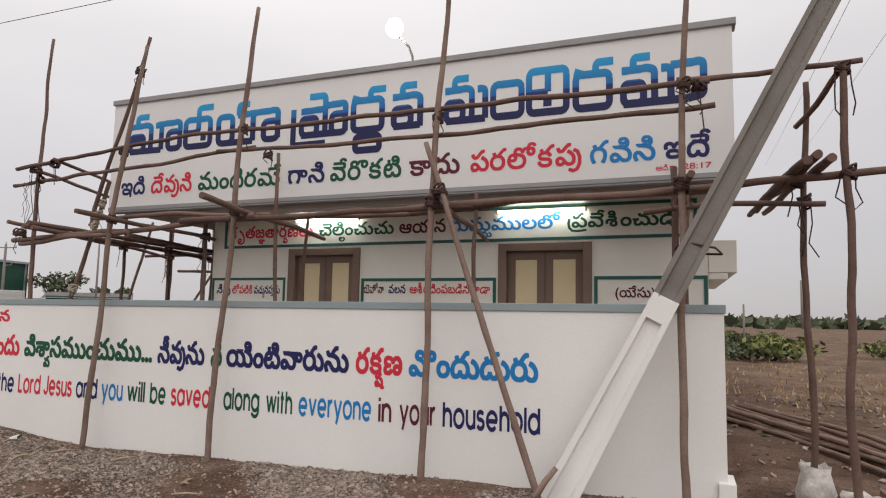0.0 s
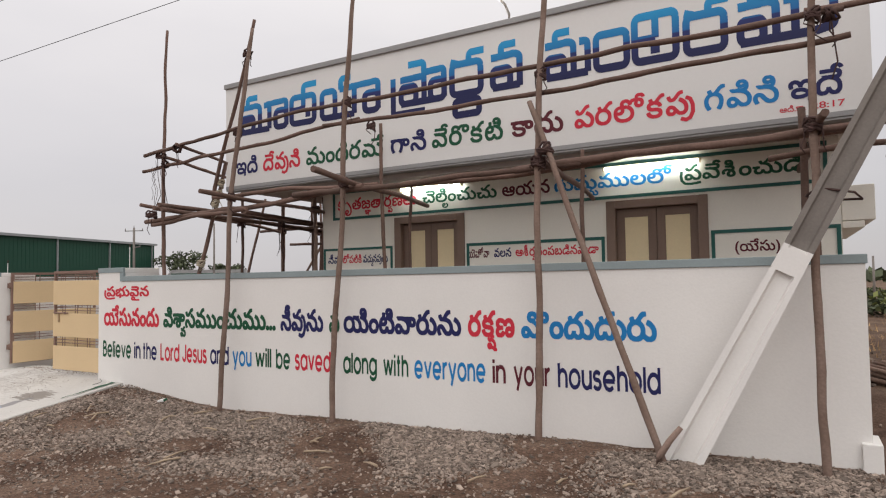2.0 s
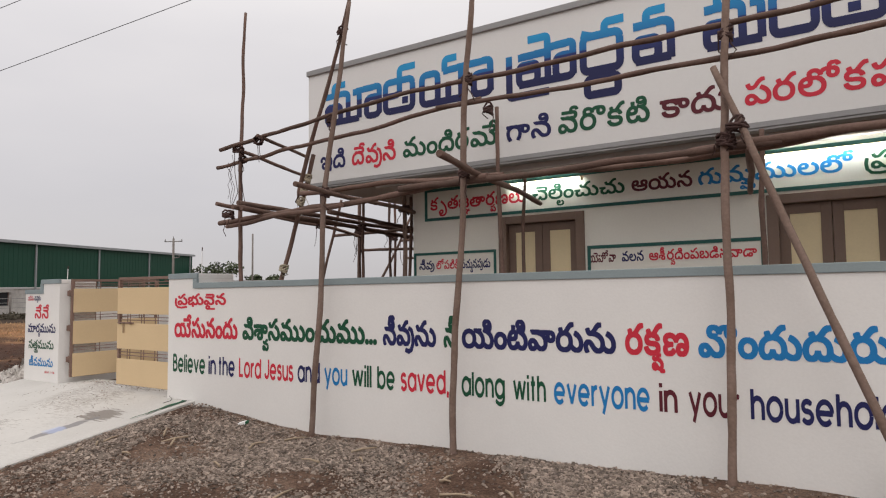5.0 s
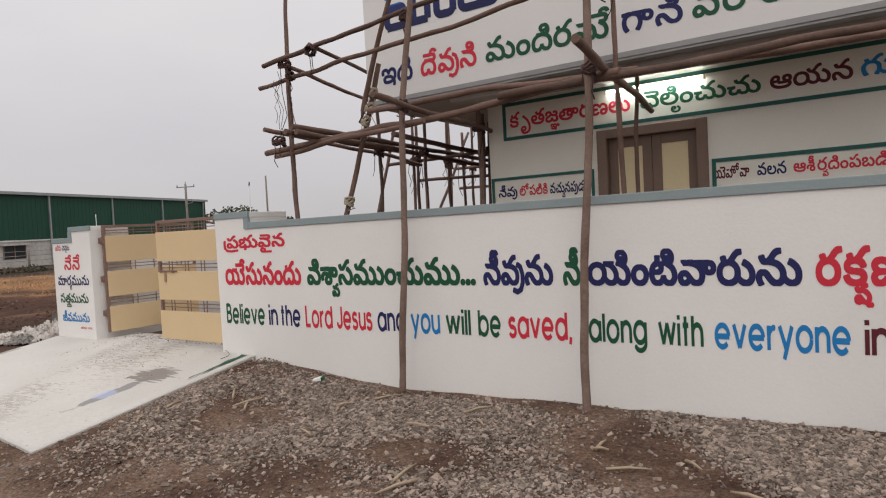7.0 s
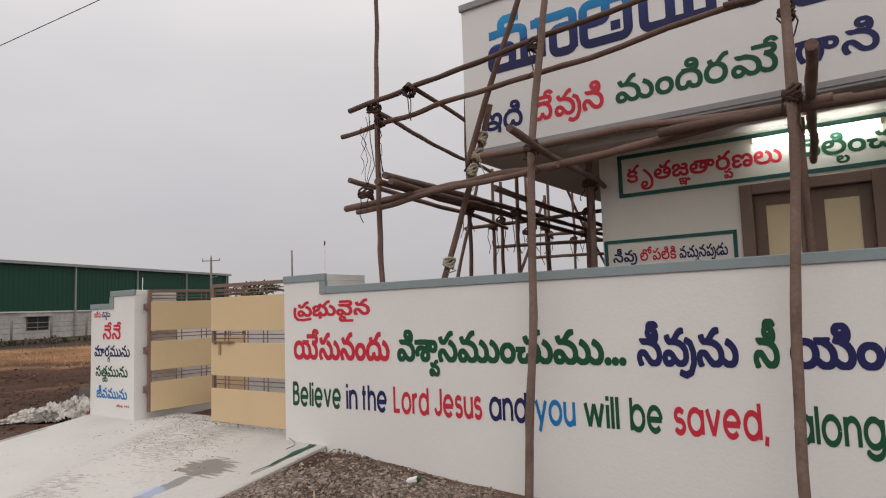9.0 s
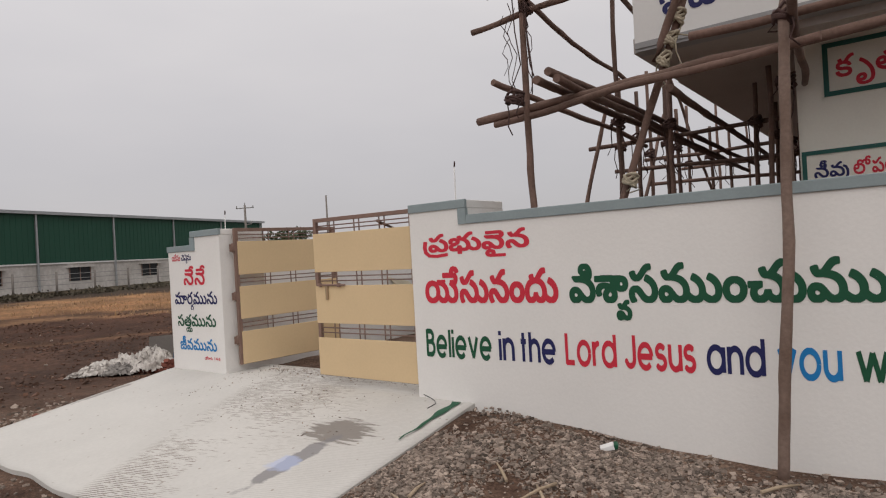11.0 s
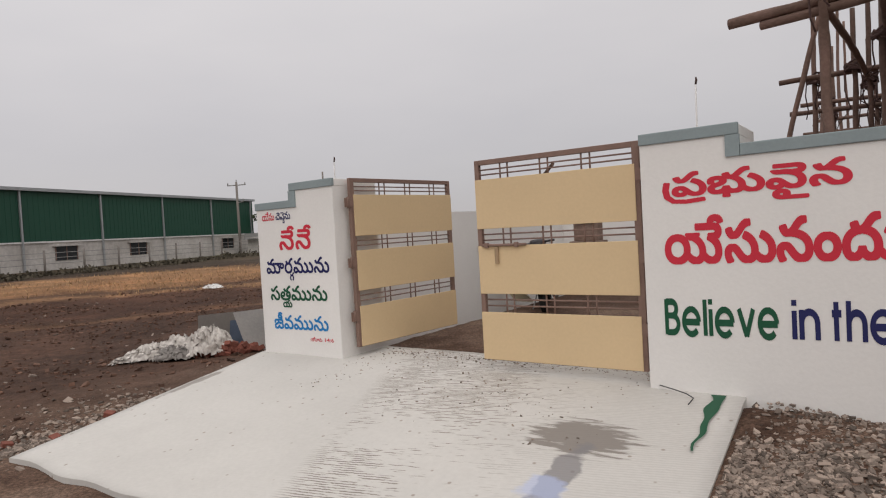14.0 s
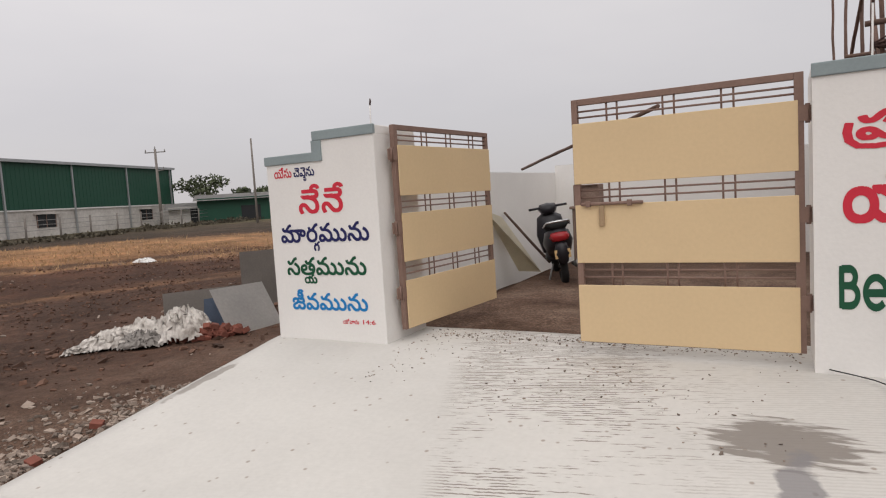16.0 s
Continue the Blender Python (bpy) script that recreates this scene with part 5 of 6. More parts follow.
M_RUST = mat("red_brick", (0.20, 0.07, 0.05), 0.9, 0.2, 8, 50, 0.3, spread=0.25)
M_TARP = mat("dirty_white_tarpaulin", (0.64, 0.6, 0.56), 0.75, 0.3, 7, 40, 0.3, tint=(0.2, 0.165, 0.14), coord="World")
M_TARP_GREY = mat("grey_tarpaulin", (0.3, 0.28, 0.26), 0.75, 0.25, 5, 40, 0.3, tint=(0.12, 0.1, 0.09), coord="World")
M_BLUEPL = mat("faded_blue_plastic", (0.10, 0.13, 0.19), 0.6, 0.15, 5, 40, 0.1)
M_LEAF = mat("scrub_leaf", (0.17, 0.185, 0.06), 0.7, 0.2, 3, 20, 0.0, tint=(0.06, 0.085, 0.03), coord="World")
M_LEAF_DULL = mat("dusty_leaf", (0.085, 0.10, 0.055), 0.8, 0.2, 3, 20, 0.0, tint=(0.04, 0.05, 0.028), coord="World")
M_DRY = mat("dry_grass_blade", (0.38, 0.25, 0.135), 0.9, 0.2, 3, 20, 0.0, coord="World")
M_BARK = mat("bark", (0.12, 0.085, 0.065), 0.95, 0.2, 5, 40, 0.4)
M_SCRUB = mat("dead_scrub", (0.085, 0.072, 0.05), 0.9, 0.2, 3, 20, 0.0, tint=(0.045, 0.04, 0.03), coord="World")
for m in (M_LEAF, M_LEAF_DULL, M_DRY, M_SCRUB):
    island_shift(m, 0.55, 1.5)


def oriented(name, material, parent, o, u, v, w, a0, a1, b0, b1, z0, z1, label=""):
    """A block in a frame: o origin, u along, v out, both level."""
    bm = bmesh.new()
    r = bmesh.ops.create_cube(bm, size=1)
    for q in r["verts"]:
        p = o + u * (a0 + (a1 - a0) * (q.co.x + 0.5)) + v * (b0 + (b1 - b0) * (q.co.y + 0.5))
        q.co = Vector((p.x, p.y, z0 + (z1 - z0) * (q.co.z + 0.5)))
    return part(name, bm, material, parent, label)


def warehouse():
    t = thing("warehouse", "long green-clad warehouse over a whitewashed block wall", "building")
    o = Vector((-75.9, 55.7, 0))
    u = Vector((0.328, -0.945, 0)).normalized()
    v = Vector((-u.y, u.x, 0))
    if v.x < 0:
        v = -v
    L, base = 92.0, -0.6
    oriented("lower_wall", M_BLOCK, t, o, u, v, None, 0, L, -18, 0, base, 1.95)
    clad = oriented("cladding", M_CLAD, t, o, u, v, None, 0, L, -17.9, 0.05, 1.95, 6.15, "dark green profiled cladding")
    bm = bmesh.new()
    k = 0.0
    while k < L:
        for q in bmesh.ops.create_cube(bm, size=1)["verts"]:
            p = o + u * (k + 0.12 * (q.co.x + 0.5)) + v * (0.05 + 0.018 * (q.co.y + 0.5))
            q.co = Vector((p.x, p.y, 1.97 + 4.16 * (q.co.z + 0.5)))
        k += 0.5
    part("ribs", bm, M_CLAD, clad)
    roof = oriented("gutter", M_GALV, t, o, u, v, None, -0.2, L, -18.2, 0.4, 6.15, 6.38, "grey eaves gutter")
    bm = bmesh.new()
    ridge = [o + u * -0.3 + v * 0.4, o + u * L + v * 0.4, o + u * L + v * -9, o + u * -0.3 + v * -9]
    vs = [bm.verts.new((p.x, p.y, z)) for p, z in zip(ridge, (6.4, 6.4, 6.95, 6.95))]
    bm.faces.new(vs)
    bmesh.ops.solidify(bm, geom=bm.faces[:], thickness=0.08)
    part("roof", bm, M_GALV, t)
    oriented("cornice", M_SIGN, t, o, u, v, None, 0, L, 0, 0.12, 1.9, 2.02)
    for a in [0.5 + 8.2 * i for i in range(11)]:
        oriented("downpipe", M_GALV, t, o, u, v, None, a, a + 0.16, 0.06, 0.2, base, 6.15, "pale grey downpipe")
    for a in (4.6, 19.5, 28.0, 36.5, 52.5, 61, 77):
        w = oriented("window", M_DARKGLASS, t, o, u, v, None, a, a + 2.3, -0.05, 0.03, 0.35, 1.55, "dark window under a small ledge")
        oriented("sill", M_BLOCK, w, o, u, v, None, a - 0.25, a + 2.55, 0, 0.35, 1.55, 1.66)
        for f in (0, 1.12, 2.22):
            oriented("window_frame", M_IRON, w, o, u, v, None, a + f, a + f + 0.08, 0.03, 0.06, 0.35, 1.55)
    return o, u, v


W_O, W_U, W_V = warehouse()


def far_post(name, label, x, y, z0, z1, r, arm=False, group=""):
    t = thing(name, label, "pole", group)
    bm = bmesh.new()
    tube(bm, [(x, y, z0), (x, y, (z0 + z1) / 2), (x, y, z1)], [r, r * 0.85, r * 0.7], 8)
    part("shaft", bm, M_CONCRETE, t)
    if arm:
        bm = bmesh.new()
        tube(bm, [(x - 0.75, y - 0.6, z1 - 0.35), (x + 0.75, y + 0.6, z1 - 0.3)], 0.06, 6)
        tube(bm, [(x, y, z1), (x, y, z1 + 0.25)], 0.05, 6)
        for s in (-0.7, 0.7):
            tube(bm, [(x + s, y + s * 0.8, z1 - 0.34), (x + s, y + s * 0.8, z1 - 0.05)], [0.07, 0.05], 6)
        tube(bm, [(x, y, z1 - 2.2), (x + 0.5, y + 0.4, z1 - 2.1), (x + 0.5, y + 0.4, z1 - 1.8)], 0.06, 6)
        part("crossarm", bm, M_SHEET, t)
    return t


far_post("utility_pole", "distant concrete utility pole with a crossarm", -64.9, 45.1, -0.9, 7.4, 0.16, True)
far_post("mast", "thin dark mast beyond the field", -51.8, 44.9, -0.8, 7.2, 0.11)

# fence before the warehouse
fence = thing("field_fence", "wire fence on concrete posts before the warehouse", "fence")
for i in range(22):
    p = W_O + W_U * (-6 + 3.4 * i) + W_V * 7.5
    bm = bmesh.new()
    tube(bm, [(p.x, p.y, -0.6), (p.x + 0.05, p.y, 1.25)], 0.08, 5)
    part("post", bm, M_CONCRETE, fence)
for z in (0.3, 0.7, 1.05):
    a, b = W_O + W_U * -6 + W_V * 7.5, W_O + W_U * 66 + W_V * 7.5
    bm = bmesh.new()
    tube(bm, [(a.x, a.y, z), (b.x, b.y, z)], 0.02, 4)
    part("wire", bm, M_SHEET, fence)


# small sheds beyond
def lean_to(x, y, w, d, z0, h, mwall, mroof, label, turn):
    t = thing("shed", label, "shed")
    u, v = Vector((math.cos(turn), math.sin(turn), 0)), Vector((-math.sin(turn), math.cos(turn), 0))
    o = Vector((x, y, 0))
    oriented("wall", mwall, t, o, u, v, None, 0, w, 0, d, z0, z0 + h)
    bm = bmesh.new()
    c = [(-0.4, -0.9, h - 0.25), (w + 0.4, -0.9, h - 0.25), (w + 0.4, d + 0.3, h + 0.5), (-0.4, d + 0.3, h + 0.5)]
    vs = [bm.verts.new((*(o + u * a + v * b).xy, z0 + z)) for a, b, z in c]
    bm.faces.new(vs)
    bmesh.ops.solidify(bm, geom=bm.faces[:], thickness=0.07)
    part("roof", bm, mroof, t)
    oriented("doorway", M_DARKGLASS, t, o, u, v, None, w * 0.55, w * 0.8, -0.04, 0.02, z0, z0 + 1.9)
    return t


lean_to(-67.6, 52.0, 8.5, 4, -0.6, 2.9, M_CLAD, M_SHEET, "small green shed with a pale sheet roof", 0.8)
lean_to(-71.2, 51.0, 4.2, 3, -0.6, 2.1, M_BLOCK, M_SHEET, "low whitewashed block shed beyond the field", 0.85)


# ---- plants ----
def leaves(bm, c, rx, ry, rz, n, size, rnd, shell=0.55):
    for _ in range(n):
        while True:
            q = Vector((rnd.uniform(-1, 1), rnd.uniform(-1, 1), rnd.uniform(-1, 1)))
            if shell < q.length < 1:
                break
        lump = 0.75 + 0.45 * noise.noise(q * 2.3 + Vector(c))
        p = Vector(c) + Vector((q.x * rx, q.y * ry, q.z * rz)) * lump
        a = Vector((rnd.uniform(-1, 1), rnd.uniform(-1, 1), rnd.uniform(-1, 1))).normalized()
        b = a.cross(Vector((rnd.uniform(-1, 1), rnd.uniform(-1, 1), rnd.uniform(-1, 1)))).normalized()
        s = size * rnd.uniform(0.6, 1.3)
        vs = [bm.verts.new(p + a * s), bm.verts.new(p + b * s * 0.5), bm.verts.new(p - a * s), bm.verts.new(p - b * s * 0.5)]
        bm.faces.new(vs)


def bush(x, y, r, h, seed, label="low green scrub bush on dry ground", material=None, n=420):
    rnd = random.Random(seed)
    t = thing("bush", label, "bush", "scrub bushes")
    z = ground_z(x, y)
    bm = bmesh.new()
    for k in range(5):
        a = rnd.uniform(0, 6.28)
        tube(bm, [(x, y, z - 0.1), (x + math.cos(a) * r * 0.3, y + math.sin(a) * r * 0.3, z + h * 0.5), (x + math.cos(a) * r * 0.6, y + math.sin(a) * r * 0.6, z + h * 0.85)], [0.05, 0.035, 0.015], 5)
    part("stems", bm, M_BARK, t)
    bm = bmesh.new()
    for k in range(4):
        a = rnd.uniform(0, 6.28)
        leaves(bm, (x + math.cos(a) * r * 0.45, y + math.sin(a) * r * 0.45, z + h * rnd.uniform(0.4, 0.62)), r * 0.65, r * 0.65, h * 0.45, n // 4, 0.09 + 0.03 * r, rnd, 0.3)
    part("foliage", bm, material or M_LEAF, t)


rnd = random.Random(21)
for k in range(15):
    a = rnd.uniform(-0.06, 0.62)
    d = rnd.uniform(28, 52)
    bush(0.5 + math.sin(a) * d, math.cos(a) * d, rnd.uniform(0.9, 2.2), rnd.uniform(0.6, 1.25), 100 + k, material=M_LEAF if k % 3 else M_LEAF_DULL)


def tree(x, y, h, r, seed, label, n=900):
    rnd = random.Random(seed)
    t = thing("tree", label, "tree")
    z = -0.6
    bm = bmesh.new()
    tube(bm, [(x, y, z), (x + 0.1, y, z + h * 0.25), (x, y + 0.1, z + h * 0.5)], [0.22, 0.17, 0.12], 8)
    tips = []
    for k in range(7):
        a = k * 0.9 + rnd.random()
        e = Vector((x + math.cos(a) * r * 0.6, y + math.sin(a) * r * 0.6, z + h * rnd.uniform(0.55, 0.85)))
        tube(bm, [(x, y, z + h * 0.35), (x + math.cos(a) * r * 0.3, y + math.sin(a) * r * 0.3, z + h * 0.5), e], [0.1, 0.07, 0.03], 5)
        tips.append(e)
    part("trunk", bm, M_BARK, t)
    bm = bmesh.new()
    for e in tips:
        leaves(bm, e, r * 0.45, r * 0.45, h * 0.17, n // 7, 0.26, rnd, 0.2)
    part("crown", bm, M_LEAF_DULL, t)


tree(-74.2, 58.6, 6.4, 3.8, 5, "dusty green tree beyond the warehouse")
tree(-70.5, 63.5, 4.6, 2.6, 6, "small dusty green tree beyond the sheds")
tree(-23.0, 46.0, 2.6, 1.3, 9, "distant green tree behind the compound")
# far woods on the horizon
bm = bmesh.new()
rnd = random.Random(31)
for k in range(420):
    a = rnd.uniform(-0.7, 1.3)
    d = rnd.uniform(110, 240)
    leaves(bm, (math.sin(a) * d, math.cos(a) * d, -0.4), 4.5, 4.5, rnd.uniform(0.8, 2.1) * d / 150, 16, 1.5, rnd, 0.1)
tagged(obj("far_woods", bm, M_LEAF_DULL), "dull green line of distant trees on the horizon", "trees", kind="stuff")
# scrub along the bank before the warehouse
bm = bmesh.new()
for k in range(300):
    p = W_O + W_U * rnd.uniform(-14, 66) + W_V * rnd.uniform(8.5, 13)
    leaves(bm, (p.x, p.y, ground_z(p.x, p.y) + 0.15), 0.9, 0.9, rnd.uniform(0.12, 0.5) * max(0.2, 1 + 1.6 * noise.noise(p * 0.15)), 26, 0.14, rnd, 0.1)
tagged(obj("bank_scrub", bm, M_SCRUB), "low dark scrub along the fence bank", "scrub", kind="stuff")
# dry grass
verts, faces = [], []
for k in range(9000):
    if k % 3:
        a, d = rnd.uniform(-1.35, -0.75), rnd.uniform(26, 42)
        x, y = -9 + math.sin(a) * d, 2 + math.cos(a) * d
    else:
        a, d = rnd.uniform(-0.05, 0.7), rnd.uniform(13, 34)
        x, y = 0.5 + math.sin(a) * d, math.cos(a) * d
    if rnd.random() > 0.5 + 1.2 * noise.noise(Vector((x * 0.2, y * 0.2, 5))):
        continue
    z, h, w, t = ground_z(x, y), rnd.uniform(0.05, 0.18), rnd.uniform(0.01, 0.025), rnd.uniform(0, 6.28)
    i = len(verts)
    verts += [(x - w * math.cos(t), y - w * math.sin(t), z), (x + w * math.cos(t), y + w * math.sin(t), z), (x + rnd.uniform(-.1, .1), y + rnd.uniform(-.1, .1), z + h)]
    faces.append((i, i + 1, i + 2))
me = bpy.data.meshes.new("dry_grass")
me.from_pydata(verts, [], faces)
me.materials.append(M_DRY)
tagged(new("dry_grass", me), "sparse straw-coloured dry grass over the fields", "grass", kind="stuff")
far_post("fence_post", "leaning grey post in the dry field", 3.35, 40.0, -0.4, 2.2, 0.07)
far_post("pylon", "distant thin pylon on the horizon", 18.5, 118, -0.4, 7.5, 0.25)


M_CLOD = mat("turned_soil_clod", (0.095, 0.052, 0.036), 0.95, 0.25, 6, 40, 0.3, tint=(0.045, 0.026, 0.019), coord="World")
island_shift(M_CLOD, 0.5, 1.9)
gravel("soil_clods", "dark brown clods of turned soil over the field", 11000, -34, -14.2, 2.5, 24, 0.01, 0.05, 17, lambda x, y: max(0.05, 0.45 + 1.1 * noise.noise(Vector((x * 0.25, y * 0.5, 6)))), M_CLOD)
gravel("pale_stones", "scattered pale stones over the field", 320, -32, -14.2, 2.5, 22, 0.012, 0.05, 18, lambda x, y: max(0.03, 0.3 + noise.noise(Vector((x * 0.3, y * 0.3, 1)))), M_STONE)


# ---- debris heap beside the ramp ----
def crumpled(name, label, cx, cy, rx, ry, h, seed, material, category, turn=0.0):
    bm = bmesh.new()
    n = 46
    grid = {}
    for i in range(n + 1):
        for j in range(n + 1):
            u, v = i / n * 2 - 1, j / n * 2 - 1
            rr = math.sqrt(u * u + v * v)
            edge = 1 + 0.25 * noise.noise(Vector((math.atan2(v, u) * 1.5, seed, 0)))
            f = max(0, 1 - (rr / edge) ** 2)
            q = Vector((u * 2.3 + seed, v * 2.3, seed))
            lean = Vector((q.x * 2.0 + q.y * 1.1, q.y * 0.7 - q.x * 0.4, seed))
            fold = 0.5 * (1 - abs(noise.noise(lean))) + 0.4 * (1 - abs(noise.noise(lean * 2.1))) - 0.45 + 0.1 * abs(noise.noise(q * 5))
            x = cx + (u * rx * math.cos(turn) - v * ry * math.sin(turn)) + 0.05 * noise.noise(q * 4)
            y = cy + (u * rx * math.sin(turn) + v * ry * math.cos(turn)) + 0.05 * noise.noise(q * 4 + Vector((9, 9, 9)))
            if rr < edge:
                grid[i, j] = bm.verts.new((x, y, ground_z(x, y) + 0.012 + h * f ** 0.7 * (0.35 + 0.95 * fold)))
    for i in range(n):
        for j in range(n):
            k = [(i, j), (i + 1, j), (i + 1, j + 1), (i, j + 1)]
            if all(q in grid for q in k):
                bm.faces.new([grid[q] for q in k])
    return tagged(obj(name, bm, material, smooth=True), label, category)


def leaning_sheet(p0, p1, lean, h, label, material, thick=0.025):
    """A stiff sheet standing on the line p0 to p1, its top pushed over by lean (x, y)."""
    t = thing("sheet", label, "sheet", "discarded sheets")
    bm = bmesh.new()
    a, b = Vector((*p0, ground_z(*p0) - 0.02)), Vector((*p1, ground_z(*p1) - 0.02))
    top = Vector((lean[0], lean[1], h))
    vs = [bm.verts.new(q) for q in (a, b, b + top, a + top)]
    bm.faces.new(vs)
    bmesh.ops.solidify(bm, geom=bm.faces[:], thickness=thick)
    bmesh.ops.recalc_face_normals(bm, faces=bm.faces[:])
    part("board", bm, material, t)
    return t


for cx, cy, rx, ry, h, seed, m in ((-16.4, 7.2, 0.4, 0.34, 0.56, 2.5, M_TARP), (-16.72, 6.98, 0.42, 0.34, 0.44, 4.4, M_TARP), (-16.55, 6.75, 0.3, 0.2, 0.28, 9.2, M_TARP_GREY), (-16.85, 6.6, 0.42, 0.2, 0.32, 5.3, M_TARP), (-17.08, 6.33, 0.22, 0.1, 0.12, 6.1, M_TARP)):
    crumpled("tarpaulin", "crumpled dirty white tarpaulin sack lying in a heap", cx, cy, rx, ry, h, seed, m, "tarpaulin", 0.75)["group"] = "torn tarpaulins"
leaning_sheet((-16.5, 7.62), (-16.15, 7.95), (-0.12, 0.14), 0.42, "faded blue plastic sheet propped behind bricks", M_BLUEPL)
brick_mesh = None
for k in range(60):
    a = rnd.gauss(0, 1), rnd.gauss(0, 1)
    x, y = -16.08 + a[0] * 0.15 + a[1] * 0.05, 7.3 + a[1] * 0.1 + a[0] * 0.14
    if brick_mesh is None:
        bm = bmesh.new()
        add_box(bm, -0.075, 0.075, -0.045, 0.045, -0.032, 0.032, False, 0.006)
        brick_mesh = bpy.data.meshes.new("brick")
        bm.to_mesh(brick_mesh)
        bm.free()
        brick_mesh.materials.append(M_RUST)
        pile = thing("brick_pile", "small tumbled pile of broken red bricks", "bricks")
    b = new("brick", brick_mesh)
    b.parent = pile
    hgt = 0.16 * math.exp(-(a[0] ** 2 + a[1] ** 2) / 2)
    b.matrix_basis = pose(x, y, ground_z(x, y) + 0.03 + hgt * rnd.random(), rnd.uniform(-35, 35), rnd.uniform(-35, 35), rnd.uniform(0, 360))
for k, (x, y) in enumerate(((-13.95, 4.05), (-14.15, 4.6), (-14.5, 3.9))):
    b = tagged(new("broken_brick", brick_mesh), "single broken red brick on the rubble", "brick", "loose bricks")
    b.matrix_basis = pose(x, y, ground_z(x, y) + 0.02, 8, 12, 40 * k) @ Matrix.Diagonal((0.55, 0.8, 0.7, 1))


leaning_sheet((-15.9, 7.5), (-15.72, 8.25), (-0.4, 0.08), 0.56, "scuffed grey sheet lying tilted on rubble", M_PALESHEET)
leaning_sheet((-17.3, 9.1), (-16.3, 10.1), (-0.1, 0.1), 0.9, "grey sheet leaning upright beside the wall", M_CONCRETE)
leaning_sheet((-17.1, 7.5), (-16.4, 8.15), (-0.25, 0.2), 0.5, "brown-grey sheet propped behind the heap", M_CONCRETE)
for x, y, s in ((-31.0, 17.6, 0.55),):
    crumpled("plastic_bag", "white plastic bag lying in the field", x, y, s, s * 0.5, 0.25, 3.3, M_SIGN, "bag")

# ---- yard: scooter, leaning board, stick ----
M_PLY = mat("cream_plywood", (0.68, 0.62, 0.49), 0.7, 0.1, 4, 50, 0.1)
M_BLACK = mat("black_scooter_plastic", (0.02, 0.018, 0.022), 0.35, 0.1, 8, 60, 0.02)
M_TYRE = mat("tyre_rubber", (0.02, 0.02, 0.02), 0.9, 0.1, 8, 60, 0.1)
M_TAIL = mat("red_lamp_lens", (0.35, 0.02, 0.025), 0.2, 0.05, 8, 60, 0.0)
M_CHROME = mat("chrome", (0.6, 0.6, 0.6), 0.2, 0.02, 8, 60, 0.0, metal=1.0)
M_PLATE = mat("yellow_plate", (0.62, 0.42, 0.2), 0.5, 0.05, 8, 60, 0.0)


